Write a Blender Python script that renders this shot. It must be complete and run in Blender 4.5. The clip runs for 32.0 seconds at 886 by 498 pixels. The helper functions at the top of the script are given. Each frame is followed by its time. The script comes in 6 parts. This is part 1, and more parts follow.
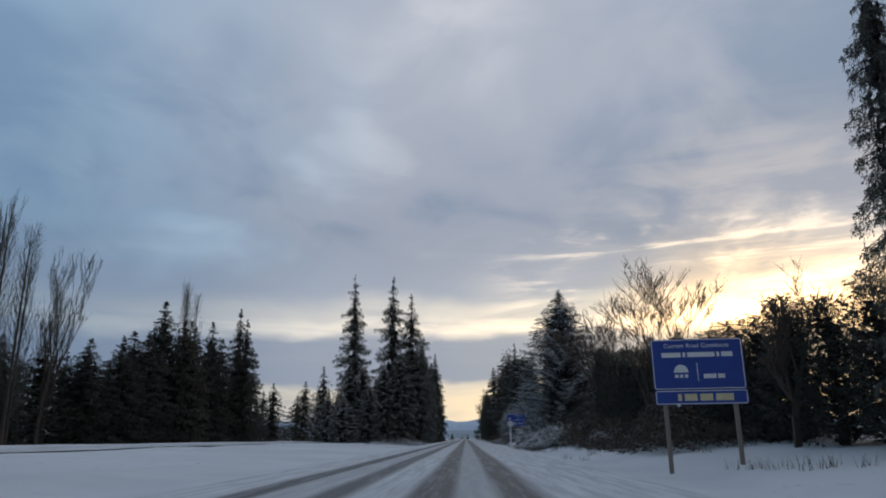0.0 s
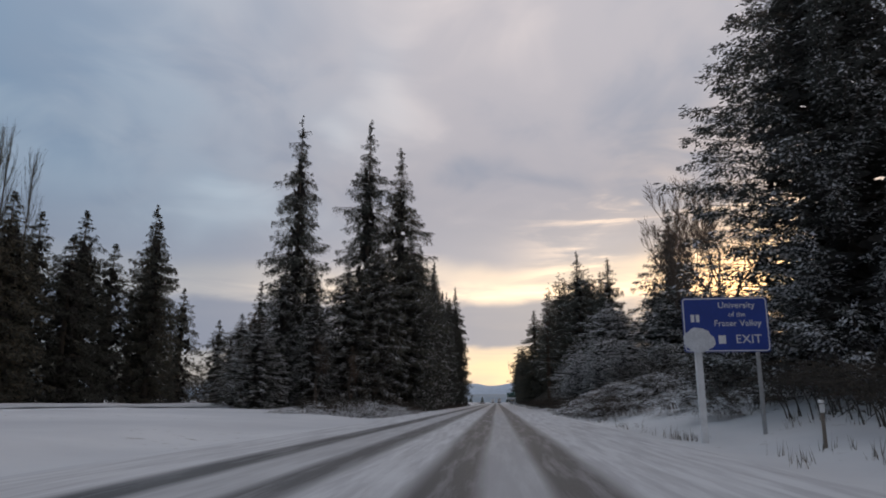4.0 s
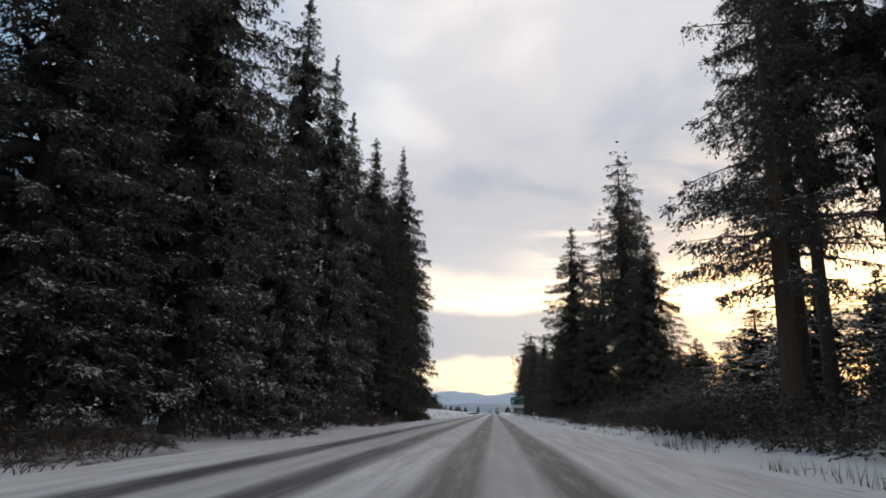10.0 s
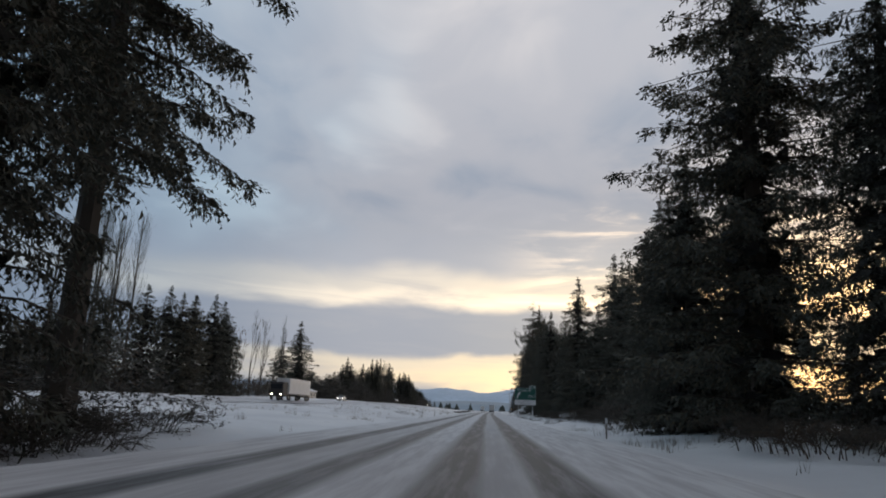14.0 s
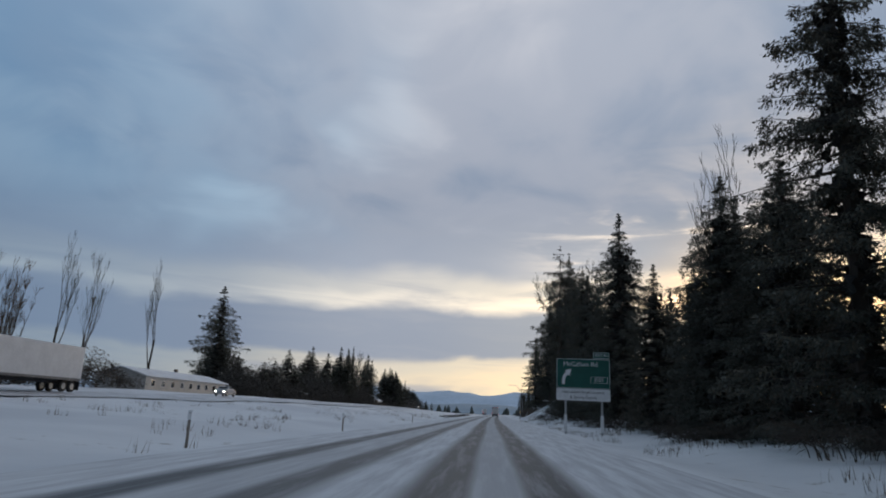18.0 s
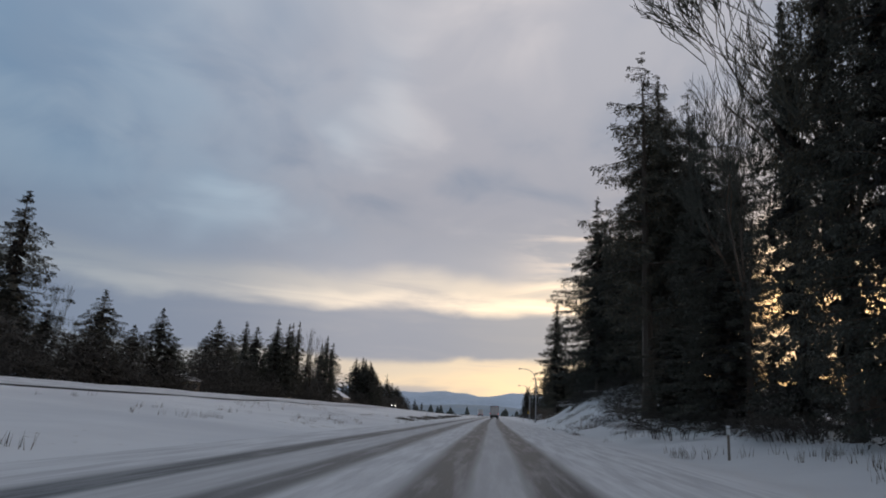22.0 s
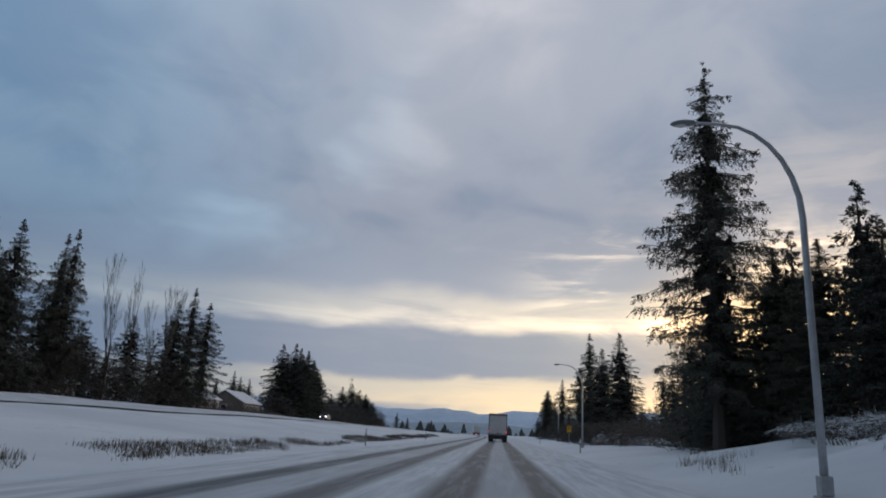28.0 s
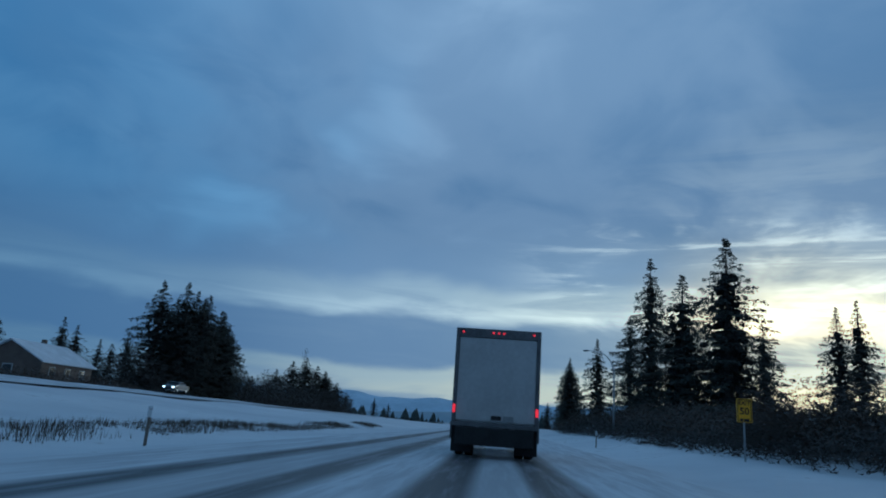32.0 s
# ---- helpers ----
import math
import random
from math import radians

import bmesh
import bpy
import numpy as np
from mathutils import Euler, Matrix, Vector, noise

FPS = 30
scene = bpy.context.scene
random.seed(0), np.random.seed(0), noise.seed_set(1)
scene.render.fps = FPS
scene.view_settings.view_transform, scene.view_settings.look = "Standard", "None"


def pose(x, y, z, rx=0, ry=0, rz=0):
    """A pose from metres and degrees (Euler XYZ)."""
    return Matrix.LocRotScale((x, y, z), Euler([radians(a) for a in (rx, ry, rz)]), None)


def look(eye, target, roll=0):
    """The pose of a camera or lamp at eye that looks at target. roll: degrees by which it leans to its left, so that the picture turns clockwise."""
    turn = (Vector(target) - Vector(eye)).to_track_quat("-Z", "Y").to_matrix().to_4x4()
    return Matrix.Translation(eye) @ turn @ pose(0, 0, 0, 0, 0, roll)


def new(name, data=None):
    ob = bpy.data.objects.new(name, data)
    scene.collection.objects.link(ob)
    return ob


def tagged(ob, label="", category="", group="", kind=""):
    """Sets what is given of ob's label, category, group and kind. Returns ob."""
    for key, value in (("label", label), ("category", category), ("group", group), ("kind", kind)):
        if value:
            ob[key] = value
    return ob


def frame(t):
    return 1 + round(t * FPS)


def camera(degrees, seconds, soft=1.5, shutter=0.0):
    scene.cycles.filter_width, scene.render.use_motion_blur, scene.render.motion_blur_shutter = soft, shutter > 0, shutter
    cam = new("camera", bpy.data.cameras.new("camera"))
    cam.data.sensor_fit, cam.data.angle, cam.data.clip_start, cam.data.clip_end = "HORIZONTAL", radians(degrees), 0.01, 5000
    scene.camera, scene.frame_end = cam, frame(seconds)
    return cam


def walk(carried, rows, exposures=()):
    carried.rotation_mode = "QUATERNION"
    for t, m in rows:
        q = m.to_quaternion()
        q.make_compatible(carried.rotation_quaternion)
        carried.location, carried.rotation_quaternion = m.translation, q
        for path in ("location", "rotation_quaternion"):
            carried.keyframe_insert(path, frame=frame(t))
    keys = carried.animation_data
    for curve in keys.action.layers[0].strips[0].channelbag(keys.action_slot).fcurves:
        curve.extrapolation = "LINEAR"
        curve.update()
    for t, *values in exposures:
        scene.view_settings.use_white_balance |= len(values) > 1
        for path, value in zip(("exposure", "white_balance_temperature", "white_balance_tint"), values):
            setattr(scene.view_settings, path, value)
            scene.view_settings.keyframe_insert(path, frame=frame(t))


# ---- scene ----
# One straight stretch of snowy highway along +y; x = 0 is the middle of the driven lane, the road is z = 0.
cam = camera(65.5, 32.0, soft=1.9)
# seconds, x, y, z, pitch, roll, yaw
PATH = [
    (0, 0.31, -0.00, 1.17, 15.35, 0.69, 1.91), (0.5, 0.29, 10.90, 1.16, 15.67, 0.80, 1.82),
    (1, 0.27, 21.80, 1.15, 15.65, 1.08, 1.82), (1.5, 0.25, 32.69, 1.14, 15.84, 1.10, 1.73),
    (2, 0.24, 43.57, 1.14, 15.47, 1.15, 1.77), (2.5, 0.22, 54.43, 1.13, 16.83, 0.67, 2.81),
    (2.6, 0.22, 56.60, 1.13, 16.83, 0.67, 2.81), (2.7, 0.22, 58.77, 1.13, 13.70, 1.03, 6.65),
    (2.8, 0.22, 60.94, 1.13, 13.60, 1.03, 5.85), (2.9, 0.21, 63.10, 1.13, 13.50, 1.03, 4.95),
    (3, 0.21, 65.27, 1.13, 12.60, 1.03, 5.55), (3.5, 0.20, 76.11, 1.13, 12.67, 0.19, 4.61),
    (4, 0.19, 86.95, 1.12, 12.51, -0.07, 4.44), (4.5, 0.18, 97.80, 1.12, 12.36, -0.32, 4.28),
    (5, 0.17, 108.64, 1.11, 12.20, -0.57, 4.11), (5.5, 0.16, 119.49, 1.10, 12.05, -0.85, 3.95),
    (6, 0.15, 130.33, 1.09, 12.29, -1.17, 3.55), (6.5, 0.14, 141.19, 1.08, 12.55, -1.52, 3.25),
    (7, 0.13, 152.05, 1.06, 12.28, -1.68, 3.45), (7.5, 0.11, 162.93, 1.05, 12.19, -1.56, 3.66),
    (8, 0.09, 173.82, 1.04, 12.49, -1.48, 3.81), (8.5, 0.07, 184.71, 1.03, 12.83, -1.02, 3.96),
    (9, 0.04, 195.62, 1.03, 13.16, -1.13, 3.72), (9.5, 0.00, 206.53, 1.04, 13.21, -1.08, 3.92),
    (10, -0.04, 217.44, 1.04, 13.24, -0.90, 4.23), (10.5, -0.09, 228.36, 1.05, 13.18, -1.07, 4.14),
    (11, -0.13, 239.25, 1.05, 13.10, -1.11, 4.24), (11.5, -0.17, 250.10, 1.06, 13.10, -1.17, 4.29),
    (12, -0.21, 260.92, 1.07, 12.85, -1.99, 4.11), (12.5, -0.23, 271.69, 1.08, 12.85, -2.38, 3.81),
    (13, -0.24, 282.41, 1.10, 12.93, -2.23, 3.78), (13.5, -0.25, 293.09, 1.11, 13.18, -2.19, 4.00),
    (14, -0.24, 303.70, 1.13, 13.03, -2.31, 3.70), (14.5, -0.23, 314.27, 1.15, 13.01, -2.36, 3.81),
    (15, -0.22, 324.84, 1.16, 13.06, -2.38, 3.81), (15.5, -0.20, 335.43, 1.17, 13.11, -2.43, 3.82),
    (16, -0.19, 346.03, 1.18, 13.16, -2.49, 3.82), (16.5, -0.19, 356.64, 1.18, 13.21, -2.57, 3.83),
    (17, -0.18, 367.27, 1.19, 13.20, -2.48, 4.02), (17.5, -0.18, 377.91, 1.19, 13.14, -2.48, 3.94),
    (18, -0.19, 388.58, 1.19, 13.27, -2.43, 3.93), (18.5, -0.21, 399.26, 1.18, 13.42, -2.35, 4.33),
    (19, -0.24, 409.95, 1.17, 13.19, -2.49, 4.20), (19.5, -0.28, 420.62, 1.15, 13.17, -2.71, 4.13),
    (20, -0.31, 431.27, 1.13, 13.38, -2.69, 3.82), (20.5, -0.34, 441.84, 1.11, 13.02, -2.65, 3.83),
    (21, -0.38, 452.34, 1.09, 13.05, -2.37, 3.72), (21.5, -0.40, 462.76, 1.07, 13.35, -2.74, 3.63),
    (22, -0.43, 473.08, 1.05, 13.36, -2.77, 3.69), (22.5, -0.44, 483.34, 1.05, 13.36, -3.13, 3.56),
    (23, -0.45, 493.52, 1.04, 13.45, -3.19, 3.55), (23.5, -0.44, 503.65, 1.04, 13.72, -2.93, 3.62),
    (24, -0.41, 513.72, 1.04, 13.59, -3.00, 3.99), (24.5, -0.36, 523.72, 1.05, 13.59, -2.96, 4.33),
    (25, -0.30, 533.67, 1.06, 14.33, -2.84, 4.49), (25.5, -0.23, 543.58, 1.07, 13.69, -3.27, 4.32),
    (26, -0.16, 553.47, 1.09, 14.05, -3.46, 4.39), (26.5, -0.08, 563.36, 1.10, 13.89, -3.48, 4.19),
    (27, -0.00, 573.24, 1.11, 14.19, -3.23, 4.04), (27.5, 0.08, 583.11, 1.12, 14.48, -3.13, 3.88),
    (28, 0.17, 592.99, 1.12, 14.78, -3.10, 3.72), (28.5, 0.26, 602.86, 1.12, 15.08, -3.09, 3.57),
    (29, 0.35, 612.73, 1.11, 14.71, -2.98, 3.86), (29.5, 0.45, 622.61, 1.10, 14.56, -3.12, 3.67),
    (30, 0.55, 632.50, 1.08, 14.31, -3.43, 3.67), (30.5, 0.66, 642.39, 1.06, 14.32, -3.56, 3.71),
    (31, 0.78, 652.28, 1.05, 14.13, -3.54, 3.43), (31.5, 0.90, 662.17, 1.03, 14.31, -3.84, 3.41),
    (32, 1.02, 672.06, 1.01, 14.02, -3.99, 3.29),
]
EXPOSURE = [(0, 0.0, 6100, 9), (1.2, 0.02, 6250, 10), (2.2, 0.05, 6750, 16), (3.5, 0.15, 7150, 17), (5.5, 0.46, 7150, 14), (7.5, 0.62, 7250, 12), (9, 0.80, 7350, 12), (10.5, 0.68, 7100, 12),
            (13, 0.52, 7150, 11), (14.5, 0.15, 6500, 10), (16.5, 0.05, 6150, 9), (18.6, 0.03, 6150, 9), (19.2, 0.03, 6400, 9), (20, 0.07, 6850, 14), (21, 0.07, 6850, 14), (23, 0.07, 6650, 12), (26, 0.0, 6200, 10), (29.4, -0.16, 6150, 10),
            (29.9, -0.52, 4650, 0), (30.6, -0.62, 4350, -6), (32, -0.68, 4150, -8)]
walk(cam, [(t, pose(x, y, z, 90 + p, r, w)) for t, x, y, z, p, r, w in PATH], EXPOSURE)

# ---- sky and sun ----
SUN_AZIMUTH, SUN_HEIGHT = radians(25), radians(6.5)   # clockwise from +y, over the horizon


def node(tree, kind, **sockets):
    """A shader node with its sockets set by name or number."""
    n = tree.nodes.new(kind)
    for key, value in sockets.items():
        n.inputs[int(key[1:]) if key[0] == "_" and key[1:].isdigit() else key.replace("_", " ")].default_value = value
    return n


def math_node(tree, op, a, b=0.0):
    n = tree.nodes.new("ShaderNodeMath")
    n.operation = op
    for i, v in enumerate((a, b)):
        if isinstance(v, (int, float)):
            n.inputs[i].default_value = v
        else:
            tree.links.new(v, n.inputs[i])
    return n.outputs[0]


def ramp(tree, value, stops):
    """A colour ramp over (position, colour) stops."""
    n = tree.nodes.new("ShaderNodeValToRGB")
    n.color_ramp.interpolation = "EASE"
    while len(n.color_ramp.elements) < len(stops):
        n.color_ramp.elements.new(0.5)
    for e, (p, c) in zip(n.color_ramp.elements, stops):
        e.position = p
        e.color = (*c, 1) if len(c) == 3 else c
    tree.links.new(value, n.inputs[0])
    return n.outputs[0]


def mix(tree, factor, a, b, blend="MIX"):
    n = tree.nodes.new("ShaderNodeMix")
    n.data_type, n.blend_type = "RGBA", blend
    for s, v in ((n.inputs[0], factor), (n.inputs[6], a), (n.inputs[7], b)):
        if isinstance(v, (int, float)):
            s.default_value = v
        elif isinstance(v, tuple):
            s.default_value = (*v, 1) if len(v) == 3 else v
        else:
            tree.links.new(v, s)
    return n.outputs[2]


def make_sky():
    world = bpy.data.worlds.new("winter_morning_sky")
    scene.world = world
    world.use_nodes = True
    tr = world.node_tree
    bg = tr.nodes["Background"]
    where = tr.nodes.new("ShaderNodeTexCoord").outputs["Generated"]
    sep = tr.nodes.new("ShaderNodeSeparateXYZ")
    tr.links.new(where, sep.inputs[0])
    x, y, z = sep.outputs
    # clear air behind the clouds
    air = tr.nodes.new("ShaderNodeTexSky")
    air.sky_type, air.sun_disc = "NISHITA", False
    air.sun_elevation, air.sun_rotation = SUN_HEIGHT, SUN_AZIMUTH
    clear = mix(tr, 1.0, air.outputs[0], (0.10, 0.10, 0.10), "MULTIPLY")
    # cloud sheet seen in perspective
    up = math_node(tr, "ADD", math_node(tr, "MAXIMUM", z, 0.0), 0.30)
    flat = tr.nodes.new("ShaderNodeCombineXYZ")
    tr.links.new(math_node(tr, "DIVIDE", x, up), flat.inputs[0])
    tr.links.new(math_node(tr, "DIVIDE", y, up), flat.inputs[1])
    big = node(tr, "ShaderNodeTexNoise", Scale=1.5, Detail=3.0, Roughness=0.5, Distortion=0.4)
    fine = node(tr, "ShaderNodeTexNoise", Scale=4.0, Detail=4.0, Roughness=0.55, Distortion=0.6)
    streak_at = node(tr, "ShaderNodeMapping", Scale=(1.0, 1.0, 9.0))
    tr.links.new(where, streak_at.inputs[0])
    streak = node(tr, "ShaderNodeTexNoise", Scale=3.2, Detail=6.0, Roughness=0.6, Distortion=0.9)
    tr.links.new(flat.outputs[0], big.inputs["Vector"])
    tr.links.new(flat.outputs[0], fine.inputs["Vector"])
    tr.links.new(streak_at.outputs[0], streak.inputs["Vector"])
    lumps = math_node(tr, "ADD", math_node(tr, "MULTIPLY", big.outputs[0], 0.78), math_node(tr, "MULTIPLY", fine.outputs[0], 0.22))
    cloud = ramp(tr, lumps, [(0.37, (0.27, 0.345, 0.455)), (0.50, (0.40, 0.45, 0.53)), (0.64, (0.58, 0.61, 0.66))])
    # thinner, bluer cloud to the west
    west = ramp(tr, math_node(tr, "ADD", math_node(tr, "MULTIPLY", x, -0.8), math_node(tr, "MULTIPLY", big.outputs[0], 0.7)), [(0.40, (1.06, 1.0, 0.97)), (0.80, (0.70, 0.90, 1.02))])
    cloud = mix(tr, 1.0, cloud, west, "MULTIPLY")
    # brighter high cloud ahead of the camera, dimmer behind
    ahead = math_node(tr, "ADD", math_node(tr, "MULTIPLY", y, 0.30), 0.72)
    cloud = mix(tr, 1.0, cloud, ahead, "MULTIPLY")
    lift = ramp(tr, z, [(0.18, (0.78, 0.78, 0.80)), (0.60, (1.12, 1.1, 1.08))])
    cloud = mix(tr, 1.0, cloud, lift, "MULTIPLY")
    body = mix(tr, 0.95, clear, cloud)
    # layered light near the horizon: pale gap, grey bank, bright streak
    wavy = math_node(tr, "ADD", z, math_node(tr, "MULTIPLY", math_node(tr, "SUBTRACT", lumps, 0.5), 0.10))
    layers = ramp(tr, wavy, [(0.0, (0.26, 0.31, 0.38)), (0.018, (0.38, 0.38, 0.40)), (0.036, (0.98, 0.79, 0.53)), (0.066, (0.82, 0.71, 0.54)),
                             (0.084, (0.33, 0.36, 0.42)), (0.132, (0.34, 0.37, 0.43)), (0.152, (1.12, 0.98, 0.78)), (0.176, (0.74, 0.69, 0.61)),
                             (0.21, (0.40, 0.43, 0.49)), (0.30, (0.34, 0.39, 0.47))])
    toward = tr.nodes.new("ShaderNodeVectorMath")
    toward.operation = "DOT_PRODUCT"
    tr.links.new(where, toward.inputs[0])
    toward.inputs[1].default_value = (math.sin(SUN_AZIMUTH) * math.cos(SUN_HEIGHT), math.cos(SUN_AZIMUTH) * math.cos(SUN_HEIGHT), math.sin(SUN_HEIGHT))
    side = ramp(tr, toward.outputs["Value"], [(0.0, (0.50, 0.54, 0.62)), (0.66, (0.74, 0.77, 0.83)), (0.84, (0.98, 0.97, 0.97)), (0.965, (1.28, 1.17, 1.02)), (1.0, (2.3, 1.65, 1.0))])
    layers = mix(tr, 1.0, layers, side, "MULTIPLY")
    # the streaks thin out into plain grey cloud away from the sun
    whole = math_node(tr, "MULTIPLY", ramp(tr, math_node(tr, "ADD", math_node(tr, "MULTIPLY", streak.outputs[0], 0.5), math_node(tr, "MULTIPLY", big.outputs[0], 0.5)), [(0.36, (0.38, 0.38, 0.38)), (0.55, (1, 1, 1))]),
                      ramp(tr, toward.outputs["Value"], [(0.55, (0.35, 0.35, 0.35)), (0.95, (1, 1, 1))]))
    layers = mix(tr, whole, mix(tr, 1.0, (0.42, 0.43, 0.46), side, "MULTIPLY"), layers)
    layers = mix(tr, 1.0, layers, ramp(tr, math_node(tr, "MULTIPLY", x, -1.0), [(0.12, (1, 1, 1)), (0.62, (0.66, 0.80, 0.92))]), "MULTIPLY")
    low = ramp(tr, wavy, [(0.17, (1, 1, 1)), (0.30, (0, 0, 0))])
    body = mix(tr, low, body, layers)
    # the hidden sun's glow on the clouds
    glow = ramp(tr, toward.outputs["Value"], [(0.93, (0, 0, 0)), (0.985, (0.16, 0.11, 0.05)), (0.9985, (1.2, 0.78, 0.33))])
    broken = ramp(tr, math_node(tr, "ADD", math_node(tr, "MULTIPLY", fine.outputs[0], 0.6), math_node(tr, "MULTIPLY", streak.outputs[0], 0.4)), [(0.40, (0.10, 0.10, 0.10)), (0.58, (1, 1, 1))])
    body = mix(tr, 1.0, body, mix(tr, 1.0, glow, broken, "MULTIPLY"), "ADD")
    # broken cloud edges lit from behind, above the sun's side of the horizon
    lit = ramp(tr, math_node(tr, "ADD", math_node(tr, "MULTIPLY", streak.outputs[0], 0.65), math_node(tr, "MULTIPLY", fine.outputs[0], 0.35)), [(0.48, (0, 0, 0)), (0.62, (0.66, 0.48, 0.28))])
    lit = mix(tr, 1.0, lit, ramp(tr, z, [(0.12, (0, 0, 0)), (0.17, (1, 1, 1)), (0.25, (1, 1, 1)), (0.31, (0, 0, 0))]), "MULTIPLY")
    lit = mix(tr, 1.0, lit, ramp(tr, toward.outputs["Value"], [(0.90, (0, 0, 0)), (0.985, (1, 1, 1))]), "MULTIPLY")
    body = mix(tr, 1.0, body, lit, "ADD")
    tr.links.new(body, bg.inputs[0])
    bg.inputs[1].default_value = 1.0


make_sky()
sun = new("sun", bpy.data.lights.new("sun", "SUN"))
sun.data.energy, sun.data.angle, sun.data.color = 0.5, radians(14), (1.0, 0.80, 0.58)
sun.matrix_world = look((0, 0, 50), (-50 * math.sin(SUN_AZIMUTH), -50 * math.cos(SUN_AZIMUTH), 50 - 50 * math.tan(SUN_HEIGHT)))


# ---- materials ----
def material(name, color, rough=0.8, metal=0.0, vary=0.25, scale=2.0, bump=0.0, bump_scale=30.0, emit=0.0, coat=0.0):
    """A surface with stains at two scales and fine relief, in world size."""
    m = bpy.data.materials.new(name)
    m.use_nodes = True
    tr = m.node_tree
    p = tr.nodes["Principled BSDF"]
    where = tr.nodes.new("ShaderNodeTexCoord").outputs["Object"]
    a = node(tr, "ShaderNodeTexNoise", Scale=scale, Detail=5.0, Roughness=0.6)
    b = node(tr, "ShaderNodeTexNoise", Scale=scale * 9, Detail=3.0, Roughness=0.6)
    tr.links.new(where, a.inputs["Vector"])
    tr.links.new(where, b.inputs["Vector"])
    amount = math_node(tr, "ADD", math_node(tr, "MULTIPLY", a.outputs[0], 0.6), math_node(tr, "MULTIPLY", b.outputs[0], 0.4))
    dark = tuple(c * (1 - vary) for c in color)
    light = tuple(min(1, c * (1 + vary)) for c in color)
    c = ramp(tr, amount, [(0.35, dark), (0.65, light)])
    tr.links.new(c, p.inputs["Base Color"])
    p.inputs["Roughness"].default_value = rough
    p.inputs["Metallic"].default_value = metal
    if coat:
        p.inputs["Coat Weight"].default_value = coat
    if emit:
        tr.links.new(c, p.inputs["Emission Color"])
        p.inputs["Emission Strength"].default_value = emit
    if bump:
        bm = node(tr, "ShaderNodeBump", Strength=bump, Distance=0.05)
        n = node(tr, "ShaderNodeTexNoise", Scale=bump_scale, Detail=4.0)
        tr.links.new(where, n.inputs["Vector"])
        tr.links.new(n.outputs[0], bm.inputs["Height"])
        tr.links.new(bm.outputs[0], p.inputs["Normal"])
    return m


def snow_dusted(name, color, snow=0.5, islands=0.5, rough=0.75, snow_color=(0.72, 0.74, 0.78), upward=0.55, crest=0.0):
    """Foliage, twigs or bark whose upper sides carry patchy snow; crest: how much more lies on the top of a shrub 2 m high."""
    m = bpy.data.materials.new(name)
    m.use_nodes = True
    tr = m.node_tree
    p = tr.nodes["Principled BSDF"]
    geo = tr.nodes.new("ShaderNodeNewGeometry")
    where = tr.nodes.new("ShaderNodeTexCoord").outputs["Object"]
    who = tr.nodes.new("ShaderNodeObjectInfo").outputs["Random"]
    n = node(tr, "ShaderNodeTexNoise", Scale=0.9, Detail=5.0, Roughness=0.7)
    tr.links.new(where, n.inputs["Vector"])
    shade = math_node(tr, "ADD", math_node(tr, "MULTIPLY", geo.outputs["Random Per Island"], islands), math_node(tr, "MULTIPLY", who, 1 - islands))
    leaf = ramp(tr, shade, [(0.0, tuple(c * 0.65 for c in color)), (0.6, color), (1.0, (color[0] * 1.7, color[1] * 1.35, color[2] * 1.1))])
    sep = tr.nodes.new("ShaderNodeSeparateXYZ")
    tr.links.new(geo.outputs["Normal"], sep.inputs[0])
    top = math_node(tr, "ADD", math_node(tr, "MULTIPLY", sep.outputs[2], upward), math_node(tr, "MULTIPLY", n.outputs[0], 1.0))
    top = math_node(tr, "ADD", top, math_node(tr, "MULTIPLY", geo.outputs["Random Per Island"], 0.10))
    if crest:
        high = tr.nodes.new("ShaderNodeSeparateXYZ")
        tr.links.new(where, high.inputs[0])
        top = math_node(tr, "ADD", top, math_node(tr, "MULTIPLY", math_node(tr, "SUBTRACT", high.outputs[2], 0.9), crest))
    f = ramp(tr, math_node(tr, "MULTIPLY", top, 0.6), [(0.77 - 0.6 * snow, (0, 0, 0)), (0.85 - 0.6 * snow, (1, 1, 1))])
    tr.links.new(mix(tr, f, leaf, snow_color), p.inputs["Base Color"])
    p.inputs["Roughness"].default_value = rough
    p.inputs["Specular IOR Level"].default_value = 0.25
    return m


